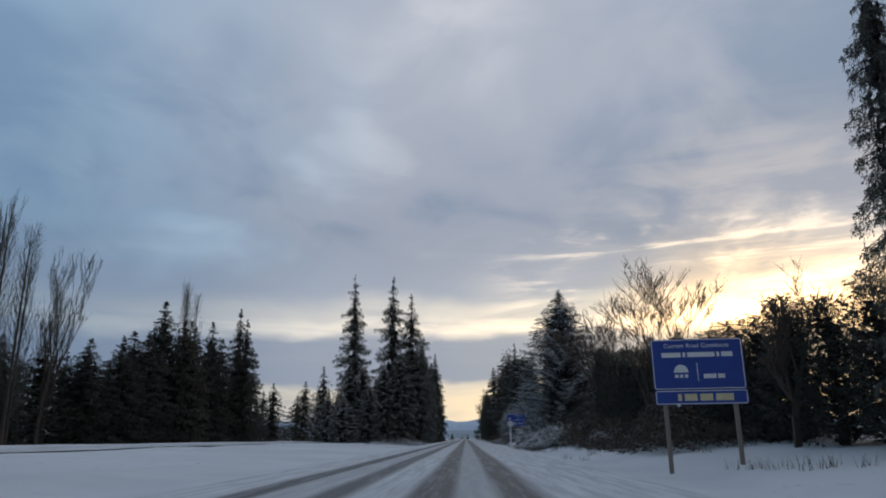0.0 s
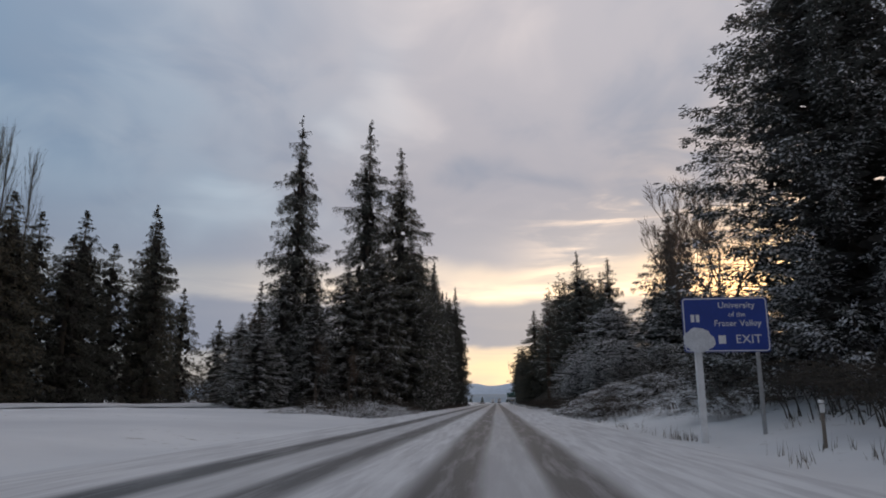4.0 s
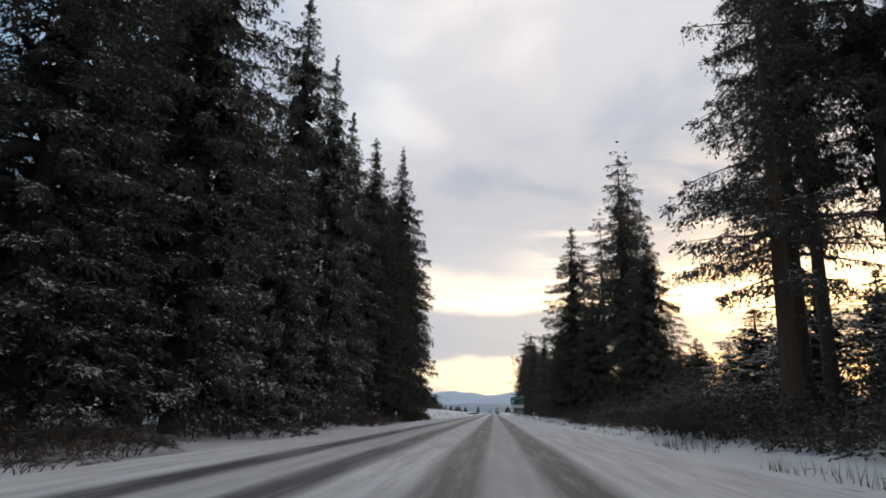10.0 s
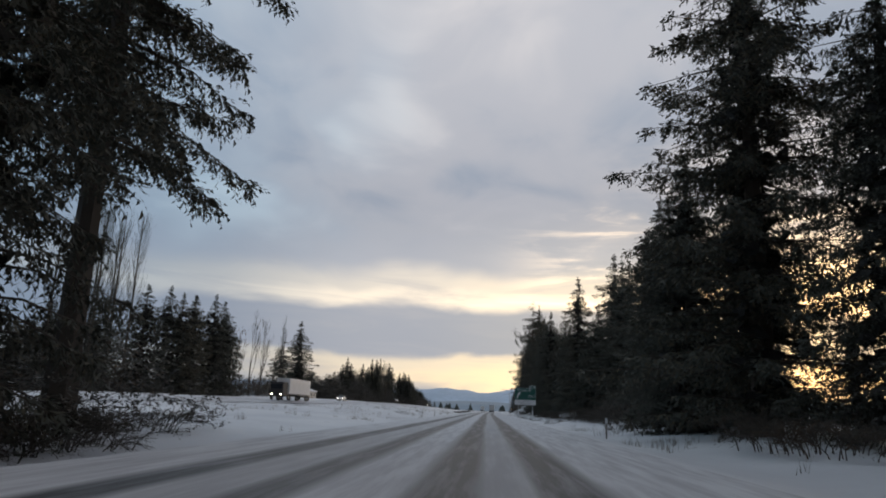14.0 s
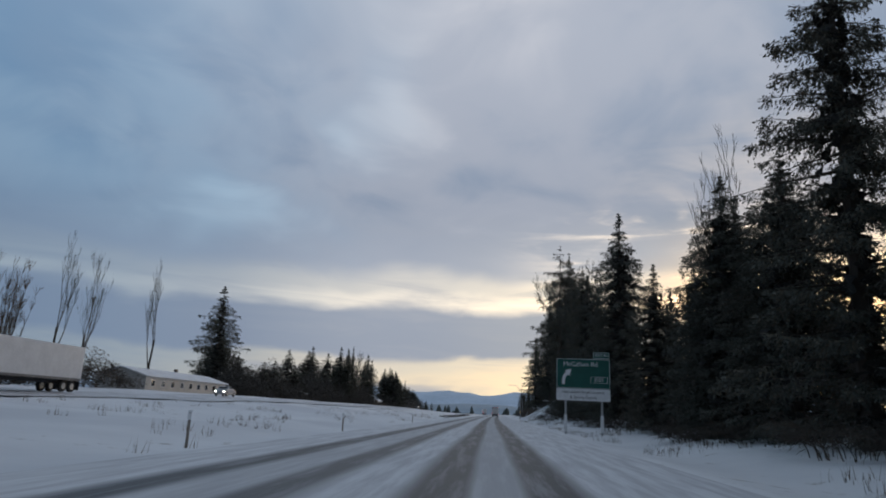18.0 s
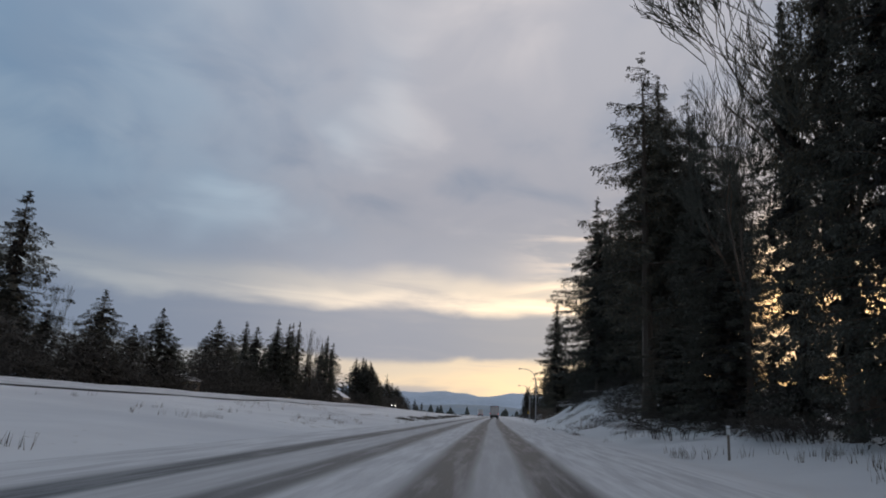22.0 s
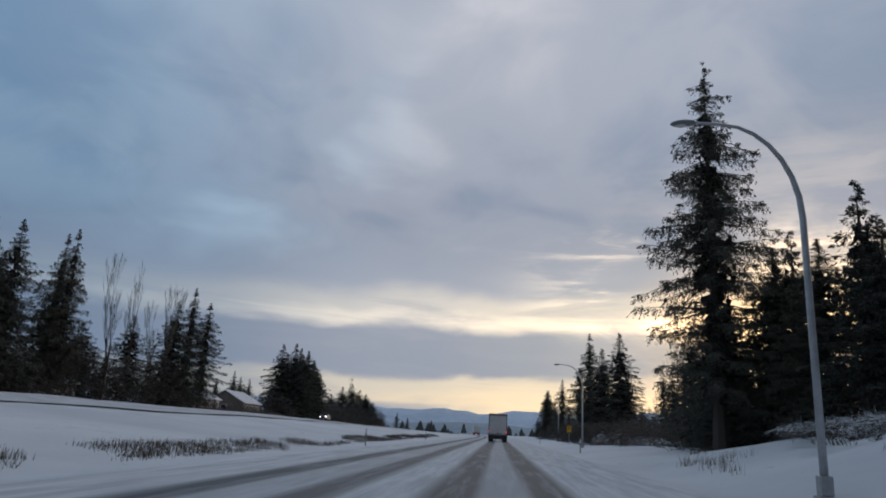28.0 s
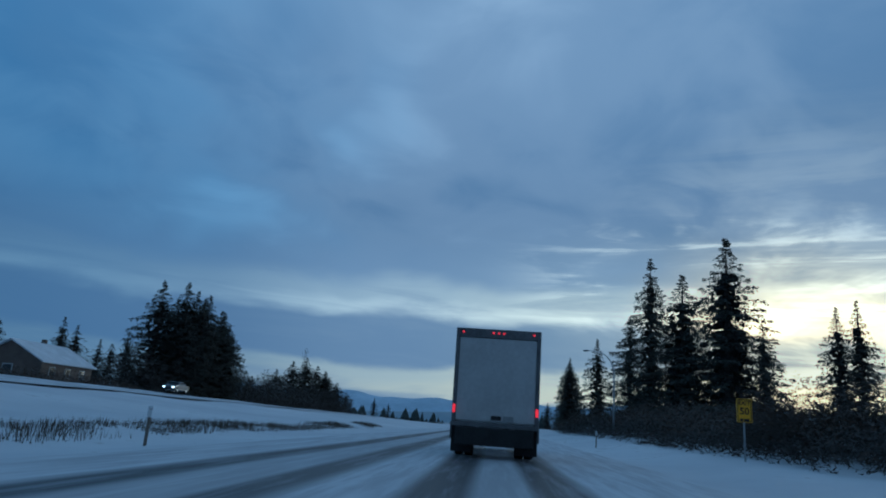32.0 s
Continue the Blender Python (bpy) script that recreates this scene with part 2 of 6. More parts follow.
def snow_ground():
    m = bpy.data.materials.new("snow_with_grass")
    m.use_nodes = True
    tr = m.node_tree
    p = tr.nodes["Principled BSDF"]
    where = tr.nodes.new("ShaderNodeTexCoord").outputs["Object"]
    a = node(tr, "ShaderNodeTexNoise", Scale=0.06, Detail=6.0, Roughness=0.6)
    b = node(tr, "ShaderNodeTexNoise", Scale=1.1, Detail=8.0, Roughness=0.72)
    for n in (a, b):
        tr.links.new(where, n.inputs["Vector"])
    base = ramp(tr, a.outputs[0], [(0.3, (0.60, 0.62, 0.66)), (0.7, (0.76, 0.78, 0.81))])
    tuft = ramp(tr, math_node(tr, "ADD", math_node(tr, "MULTIPLY", b.outputs[0], 0.75), math_node(tr, "MULTIPLY", a.outputs[0], 0.35)),
                [(0.645, (0, 0, 0)), (0.72, (0.75, 0.75, 0.75))])
    tr.links.new(mix(tr, tuft, base, (0.14, 0.12, 0.085)), p.inputs["Base Color"])
    p.inputs["Roughness"].default_value = 0.7
    bp = node(tr, "ShaderNodeBump", Strength=0.5, Distance=0.12)
    tr.links.new(b.outputs[0], bp.inputs["Height"])
    tr.links.new(bp.outputs[0], p.inputs["Normal"])
    return m


def snowy_road():
    """Packed snow with wet wheel tracks worn through along y."""
    m = bpy.data.materials.new("packed_snow_road")
    m.use_nodes = True
    tr = m.node_tree
    p = tr.nodes["Principled BSDF"]
    where = tr.nodes.new("ShaderNodeTexCoord").outputs["UV"]      # metres across and along the road
    sep = tr.nodes.new("ShaderNodeSeparateXYZ")
    tr.links.new(where, sep.inputs[0])
    stretch = node(tr, "ShaderNodeMapping", Scale=(1.6, 0.09, 1.0))
    tr.links.new(where, stretch.inputs[0])
    wob = node(tr, "ShaderNodeTexNoise", Scale=0.5, Detail=3.0)
    smear = node(tr, "ShaderNodeTexNoise", Scale=2.2, Detail=7.0, Roughness=0.65)
    grit = node(tr, "ShaderNodeTexNoise", Scale=26.0, Detail=6.0, Roughness=0.7)
    tr.links.new(stretch.outputs[0], wob.inputs["Vector"])
    tr.links.new(stretch.outputs[0], smear.inputs["Vector"])
    tr.links.new(where, grit.inputs["Vector"])
    x = math_node(tr, "ADD", sep.outputs[0], math_node(tr, "MULTIPLY", math_node(tr, "SUBTRACT", wob.outputs[0], 0.5), 0.35))
    worn = 0.0
    for at, half, deep in ((-4.85, 0.42, 1.0), (-2.95, 0.42, 0.95), (-0.72, 0.50, 1.0), (1.12, 0.50, 1.0), (0.2, 0.95, 0.30), (-3.9, 1.0, 0.22)):
        d = math_node(tr, "ABSOLUTE", math_node(tr, "SUBTRACT", x, at))
        s = tr.nodes.new("ShaderNodeMapRange")
        s.interpolation_type = "SMOOTHSTEP"
        tr.links.new(d, s.inputs[0])
        for i, v in ((1, half + 0.22), (2, half - 0.22), (3, 0.0), (4, deep)):
            s.inputs[i].default_value = v
        worn = math_node(tr, "MAXIMUM", s.outputs[0], worn)
    worn = math_node(tr, "MULTIPLY", worn, ramp(tr, smear.outputs[0], [(0.30, (0.55, 0.55, 0.55)), (0.55, (1, 1, 1))]))
    dust = ramp(tr, smear.outputs[0], [(0.35, (0.50, 0.51, 0.54)), (0.65, (0.70, 0.72, 0.75))])
    wet = ramp(tr, grit.outputs[0], [(0.35, (0.040, 0.042, 0.046)), (0.65, (0.085, 0.087, 0.094))])
    tr.links.new(mix(tr, worn, dust, wet), p.inputs["Base Color"])
    r = ramp(tr, worn, [(0.0, (0.75, 0.75, 0.75)), (1.0, (0.55, 0.55, 0.55))])
    tr.links.new(r, p.inputs["Roughness"])
    p.inputs["Specular IOR Level"].default_value = 0.3
    bp = node(tr, "ShaderNodeBump", Strength=0.35, Distance=0.03)
    tr.links.new(smear.outputs[0], bp.inputs["Height"])
    tr.links.new(bp.outputs[0], p.inputs["Normal"])
    return m


SNOW = snow_ground()
ROAD = snowy_road()
NEEDLES = snow_dusted("fir_needles", (0.094, 0.102, 0.088), snow=0.33)
GREAT_NEEDLES = snow_dusted("great_spruce_needles", (0.098, 0.104, 0.092), snow=0.60, upward=0.34)
NEEDLES_SNOWY = snow_dusted("snowy_fir_needles", (0.094, 0.102, 0.090), snow=0.52, upward=0.34)
CEDAR = snow_dusted("cedar_fronds", (0.090, 0.096, 0.082), snow=0.35)
WINDSWEPT = snow_dusted("windswept_needles", (0.080, 0.084, 0.070), snow=-0.03)
BARE_GROWTH = snow_dusted("bare_undergrowth", (0.080, 0.074, 0.066), snow=-0.15)
BUSH = snow_dusted("snow_laden_fronds", (0.075, 0.085, 0.066), snow=0.84, upward=0.15, snow_color=(0.82, 0.84, 0.88))
PINE = snow_dusted("pine_needles", (0.096, 0.098, 0.082), snow=0.22)
BARK = snow_dusted("dark_bark", (0.085, 0.070, 0.058), snow=0.22)
# near-black: the shade inside the crowns is painted into this colour
SHADED_TWIGS = material("shaded_inner_twigs", (0.030, 0.028, 0.025), 0.95, vary=0.5, scale=1.5)
TWIG = snow_dusted("bare_twigs", (0.115, 0.090, 0.072), snow=0.30)
UNDERGROWTH = snow_dusted("dark_undergrowth", (0.085, 0.080, 0.072), snow=0.10)
BRUSH = snow_dusted("snowy_brush", (0.10, 0.085, 0.07), snow=0.80, upward=0.30, crest=0.18, snow_color=(0.80, 0.82, 0.86))
BRUSH_DARK = snow_dusted("dark_brambles", (0.080, 0.070, 0.060), snow=0.12)
DRY = snow_dusted("dry_grass", (0.105, 0.088, 0.066), snow=0.30)
FAR_WOOD = material("distant_forest", (0.055, 0.066, 0.060), 0.9, vary=0.4, scale=0.05)


# ---- building helpers ----
def part(name, bm, mat, parent=None, label=""):
    """Links a bmesh as one mesh object, under a thing or part if given."""
    me = bpy.data.meshes.new(name)
    bm.to_mesh(me)
    bm.free()
    return shared(name, me, mat, parent, label)


def shared(name, me, mat=None, parent=None, label=""):
    if mat is not None and not me.materials:
        me.materials.append(mat)
    ob = new(name, me)
    ob.parent = parent
    if label:
        tagged(ob, label)
    return ob


def thing(name, m, label, category, group="", kind=""):
    """A top-level Empty that parents its parts."""
    ob = new(name)
    ob.empty_display_size = 0.2
    ob.matrix_world = m
    return tagged(ob, label, category, group, kind)


def box(bm, x0, x1, y0, y1, z0, z1, bevel=0.0):
    r = bmesh.ops.create_cube(bm, size=1)
    bmesh.ops.scale(bm, vec=(x1 - x0, y1 - y0, z1 - z0), verts=r["verts"])
    bmesh.ops.translate(bm, vec=((x0 + x1) / 2, (y0 + y1) / 2, (z0 + z1) / 2), verts=r["verts"])
    if bevel:
        edges = list({e for v in r["verts"] for e in v.link_edges})
        bmesh.ops.bevel(bm, geom=edges, offset=bevel, segments=2, affect="EDGES", profile=0.5)
    return bm


def boxed(*a, **k):
    return box(bmesh.new(), *a, **k)


def tube_mesh(name, points, radii, sides=8):
    """A tapered round tube along points."""
    bm = bmesh.new()
    rings = []
    for i, q in enumerate(points):
        q = Vector(q)
        d = (Vector(points[min(i + 1, len(points) - 1)]) - Vector(points[max(i - 1, 0)])).normalized()
        side = d.cross(Vector((0, 1, 0.03))).normalized()
        other = d.cross(side)
        rings.append([bm.verts.new(q + radii[i] * (math.cos(a) * side + math.sin(a) * other)) for a in (math.tau * k / sides for k in range(sides))])
    for a, b in zip(rings, rings[1:]):
        for k in range(sides):
            bm.faces.new((a[k], a[(k + 1) % sides], b[(k + 1) % sides], b[k]))
    bm.faces.new(rings[0][::-1]), bm.faces.new(rings[-1])
    bmesh.ops.recalc_face_normals(bm, faces=bm.faces)
    for f in bm.faces:
        f.smooth = len(f.verts) == 4
    return bm


def smooth_step(a, b, v):
    v = min(1.0, max(0.0, (v - a) / (b - a)))
    return v * v * (3 - 2 * v)


def along(y, stops):
    """Smooth interpolation of (y, value) stops."""
    if y <= stops[0][0]:
        return stops[0][1]
    for (a, va), (b, vb) in zip(stops, stops[1:]):
        if y <= b:
            return va + (vb - va) * smooth_step(a, b, y)
    return stops[-1][1]


# ---- ground ----
RIGHT_BANK = [(-50, 0.6), (20, 0.7), (60, 1.6), (110, 1.6), (150, 3.4), (185, 3.0), (215, 1.0), (330, 0.6), (370, 1.2), (420, 0.9), (450, 0.5),
              (500, 1.2), (545, 2.4), (572, 6.2), (598, 5.6), (625, 2.4), (650, 0.8), (700, 0.6), (760, 1.4), (900, 0.6)]
LEFT_RISE = [(-50, 0.8), (130, 0.9), (330, 0.4), (420, 1.6), (520, 2.6), (700, 2.6), (900, 1.5), (1300, 0.0)]


ROAD_LINE = [(-200, 0.35), (0, 0.3), (250, 0.0), (480, -0.42), (560, -0.15), (620, 0.4), (672, 1.0), (760, 2.2), (860, 1.6), (1000, -8), (1200, -38), (1500, -105), (2400, -420)]


def road_middle(y):
    """Where the middle of the driven lane runs: nearly straight, then bending west."""
    return float(np.interp(y, [a for a, _ in ROAD_LINE], [v for _, v in ROAD_LINE]))


def ground_height(x, y):
    """The lie of the land: flat road, shallow ditches, a bank to the east and a rising field to the west."""
    z = -0.03
    if y > 640:
        x -= min(4.0, max(-60.0, road_middle(y) - 0.4))
    if x > 5.0:
        z += -0.25 * smooth_step(5.0, 6.6, x) * (1 - smooth_step(7.5, 9.5, x))
        z += along(y, RIGHT_BANK) * smooth_step(7.5, 19.0, x) * (1 - 0.5 * smooth_step(40, 120, x))
    if x < -7.5:
        z += -0.35 * smooth_step(7.5, 10.0, -x) * (1 - smooth_step(11.0, 16.0, -x))
        z += along(y, LEFT_RISE) * smooth_step(12.0, 55.0, -x)
    if x > 5.0 or x < -7.5:
        far = min(1.0, (abs(x) - 5) / 8)
        z += far * (0.10 * noise.noise((x * 0.35, y * 0.35, 0)) + 0.22 * noise.noise((x * 0.07, y * 0.07, 5)))
    z -= 14.0 * smooth_step(900, 2400, y)      # the road runs down into the valley
    return z


def make_ground():
    xs = [-4500, -2500, -1200, -600, -350, -220, -150, -110, -85] + [-70 + 4 * k for k in range(12)] + [-22 + 1.2 * k for k in range(12)]
    xs += [-7.6, -7.4, -4, 0, 3, 4.9, 5.1] + [5.8 + 1.1 * k for k in range(15)] + [24, 28, 33, 40, 50, 65, 90, 130, 200, 350, 700, 1400, 2600, 4500]
    ys = [-1500, -500, -200, -120, -80] + [-60 + 3.0 * k for k in range(320)] + [905 + 25 * k for k in range(30)] + [1700, 1900, 2200, 2600, 3200, 4500]
    verts = [(x, y, ground_height(x, y)) for y in ys for x in xs]
    n = len(xs)
    faces = [(j * n + i, j * n + i + 1, (j + 1) * n + i + 1, (j + 1) * n + i) for j in range(len(ys) - 1) for i in range(n - 1)]
    me = bpy.data.meshes.new("ground")
    me.from_pydata(verts, [], faces)
    me.polygons.foreach_set("use_smooth", [True] * len(faces))
    tagged(shared("ground", me, SNOW), "thin snow over dead grass on the verges and fields", "ground", kind="structure")


def make_road():
    verts, faces, lateral = [], [], []
    ys = [-150 + 10 * k for k in range(256)]
    for y in ys:
        for u in (-7.2, -5.0, -2.5, 0.0, 2.5, 4.8):
            verts.append((road_middle(y) + u, y, max(ground_height(0, y) + 0.03, -14.1) + 0.012))
            lateral.append((u, y))
    for j in range(len(ys) - 1):
        for i in range(5):
            a = 6 * j + i
            faces.append((a, a + 1, a + 7, a + 6))
    me = bpy.data.meshes.new("road")
    me.from_pydata(verts, [], faces)
    uv = me.uv_layers.new(name="metres")
    for loop in me.loops:
        uv.data[loop.index].uv = lateral[loop.vertex_index]
    tagged(shared("road", me, ROAD), "two-lane highway under packed snow with wet wheel tracks", "road", kind="structure")


make_ground()
make_road()


def far_carriageway():
    verts, faces = [], []
    ys = [-150 + 12 * k for k in range(170)]
    for y in ys:
        for x in (-44.0, -41.0, -38.0, -35.0):
            verts.append((x, y, max(ground_height(q, y) for q in (x - 1, x, x + 1)) + 0.05))
    for j in range(len(ys) - 1):
        for i in range(3):
            a = 4 * j + i
            faces.append((a, a + 1, a + 5, a + 4))
    me = bpy.data.meshes.new("opposite_road")
    me.from_pydata(verts, [], faces)
    ob = shared("opposite_road", me, material("slushy_road", (0.55, 0.56, 0.59), 0.7, vary=0.25, scale=0.4))
    tagged(ob, "snow-covered opposite carriageway across the wide median", "road", kind="structure")


far_carriageway()


# ---- distant hills and woods ----
def hills(name, y, base, peak, seed, color, label):
    """A far ridge, deep enough to stand as land."""
    verts, faces = [], []
    xs = [-4200 + 60 * k for k in range(141)]
    for x in xs:
        h = base + peak * (0.55 + 0.9 * noise.noise((x / 900, seed, 0)) + 0.30 * noise.noise((x / 260, seed, 3)) + 0.10 * noise.noise((x / 90, seed, 7)))
        h = max(h, 8)
        verts += [(x, y - 420, -16), (x, y - 170, h * 0.55), (x, y, h), (x, y + 200, -16)]
    for j in range(len(xs) - 1):
        for i in range(3):
            a = 4 * j + i
            faces.append((a, a + 4, a + 5, a + 1))
    me = bpy.data.meshes.new(name)
    me.from_pydata(verts, [], faces)
    me.polygons.foreach_set("use_smooth", [True] * len(faces))
    # a slight glow and the bluish colour paint in the haze of distance
    tagged(shared(name, me, material(name + "_hazy_slope", color, 1.0, vary=0.12, scale=0.004, emit=0.35)), label, "hills", kind="structure")


# the nearer ridge gets a darker blue, with less haze painted in
hills("backdrop_mountains", 4300, 40, 120, 2.3, (0.235, 0.30, 0.39), "snow-dusted mountain ridge across the valley, blue haze painted into its colour")
hills("backdrop_hills", 3000, 6, 46, 9.1, (0.13, 0.175, 0.225), "dark wooded hills in the valley, blue haze painted into their colour")


# ---- trees ----
def rng_unit(rng, a, b):
    return a + (b - a) * rng.random()


class Soup:
    """Collects loose triangles fast."""

    def __init__(self):
        self.v, self.f, self.inner = [], [], []

    def feather(self, p, d, l, w, rng, fingers=3):
        """A flat spray of narrow needle-covered fingers from p along d."""
        side = d.cross(Vector((0, 0, 1)))
        side = side.normalized() if side.length > 1e-3 else Vector((1, 0, 0))
        roll = rng_unit(rng, -1.0, 1.0)
        flat = side.cross(d) * math.cos(roll) + side * math.sin(roll)
        side = d.cross(flat)
        for k in range(fingers):
            a = (k - (fingers - 1) / 2) * 1.9 / fingers + rng_unit(rng, -0.2, 0.2)
            t = (d * math.cos(a) + side * math.sin(a)).normalized()
            n = t.cross(flat) * w
            ll = l * (1 if k == fingers // 2 else 0.72) * rng_unit(rng, 0.8, 1.2)
            i = len(self.v)
            e = p + t * ll + Vector((0, 0, -0.22 * ll * rng.random()))
            self.v += [p - n, p + n, e] if rng.random() < 0.45 else [p, e - n * 0.7 - t * ll * 0.3, e + n * 0.6]
            self.f.append((i, i + 1, i + 2))

    def tuft(self, p, d, l, needle, w, count, rng):
        """A sagging twig of length l along d, set on both sides with short flat needle tufts."""
        side = d.cross(Vector((0, 0, 1)))
        side = side.normalized() if side.length > 1e-3 else Vector((1, 0, 0))
        sgn = 1 if rng.random() < 0.5 else -1
        for k in range(count):
            s = (k + 0.2 + 0.8 * rng.random()) / count
            q = p + d * (l * s) + Vector((rng_unit(rng, -0.05, 0.05), rng_unit(rng, -0.05, 0.05), -0.22 * l * s * s))
            sgn = -sgn
            t = (d * rng_unit(rng, 0.4, 0.9) + side * (sgn * rng_unit(rng, 0.25, 0.9)) + Vector((0, 0, rng_unit(rng, -0.95, 0.15)))).normalized()
            roll = rng_unit(rng, -0.9, 0.9)
            n = t.cross(Vector((math.sin(roll) * side.x, math.sin(roll) * side.y, math.cos(roll))))
            n *= w * rng_unit(rng, 0.7, 1.3)
            ll = needle * rng_unit(rng, 0.7, 1.3) * (1.15 - 0.4 * s)
            i = len(self.v)
            self.v += [q, q + t * (0.6 * ll) + n, q + t * ll - n * 0.55]
            self.f.append((i, i + 1, i + 2))

    def clump(self, p, r, rng):
        """A small flattened, uneven lump of caught snow."""
        i = len(self.v)
        turn = rng_unit(rng, 0, 1.2)
        for k in range(5):
            a = turn + math.tau * k / 5
            rr = r * rng_unit(rng, 0.6, 1.25)
            self.v.append(p + Vector((rr * math.cos(a), rr * math.sin(a), rng_unit(rng, -0.35, 0.1) * r)))
        self.v += [p + Vector((0, 0, 0.5 * r)), p - Vector((0, 0, 0.5 * r))]
        for k in range(5):
            self.f.append((i + k, i + (k + 1) % 5, i + 5))
            self.f.append((i + (k + 1) % 5, i + k, i + 6))

    def stick(self, p, q, r0, r1):
        """A three-sided tapering limb."""
        d = (q - p)
        if d.length < 1e-4:
            return
        d.normalize()
        s = d.cross(Vector((0.31, 0.17, 0.93)))
        s = s.normalized() if s.length > 1e-3 else Vector((1, 0, 0))
        o = d.cross(s)
        i = len(self.v)
        for base, r in ((p, r0), (q, r1)):
            for k in range(3):
                a = math.tau * k / 3
                self.v.append(base + r * (math.cos(a) * s + math.sin(a) * o))
        for k in range(3):
            self.f.append((i + k, i + (k + 1) % 3, i + 3 + (k + 1) % 3, i + 3 + k))

    def shade_patch(self, p, out, side, w, t, rng):
        """A ragged patch of dead inner twigs, upright across the limb, near-black to paint the crown's inner shade."""
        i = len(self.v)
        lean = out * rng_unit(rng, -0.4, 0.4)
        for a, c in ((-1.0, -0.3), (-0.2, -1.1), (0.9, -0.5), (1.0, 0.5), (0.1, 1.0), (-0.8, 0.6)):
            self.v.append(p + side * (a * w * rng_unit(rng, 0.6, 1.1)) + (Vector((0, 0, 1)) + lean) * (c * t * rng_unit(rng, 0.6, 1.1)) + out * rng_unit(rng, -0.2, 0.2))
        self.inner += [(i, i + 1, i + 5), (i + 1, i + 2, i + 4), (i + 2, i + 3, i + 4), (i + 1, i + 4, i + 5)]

    def mesh(self, name, mat, inner_mat=None):
        me = bpy.data.meshes.new(name)
        me.from_pydata([tuple(v) for v in self.v], [], self.f + self.inner)
        me.materials.append(mat)
        if self.inner:
            me.materials.append(inner_mat)
            me.polygons.foreach_set("material_index", [0] * len(self.f) + [1] * len(self.inner))
        return me


def trunk_soup(rng, h, r0, lean=0.0, sides=7, top=0.97):
    s = Soup()
    pts = [Vector((lean * h * (k / 8) ** 2 + rng_unit(rng, -0.05, 0.05) * k / 8, rng_unit(rng, -0.06, 0.06) * k / 8, -0.6 + (h * top + 0.6) * k / 8)) for k in range(9)]
    for k, p in enumerate(pts):
        r = r0 * (1 - k / 8) ** 0.8 + 0.02 + (0.35 * r0 if k == 0 else 0)
        for j in range(sides):
            a = math.tau * j / sides
            s.v.append(p + Vector((math.cos(a) * r, math.sin(a) * r, 0)))
    for k in range(8):
        for j in range(sides):
            s.f.append((k * sides + j, k * sides + (j + 1) % sides, (k + 1) * sides + (j + 1) % sides, (k + 1) * sides + j))
    return s, pts


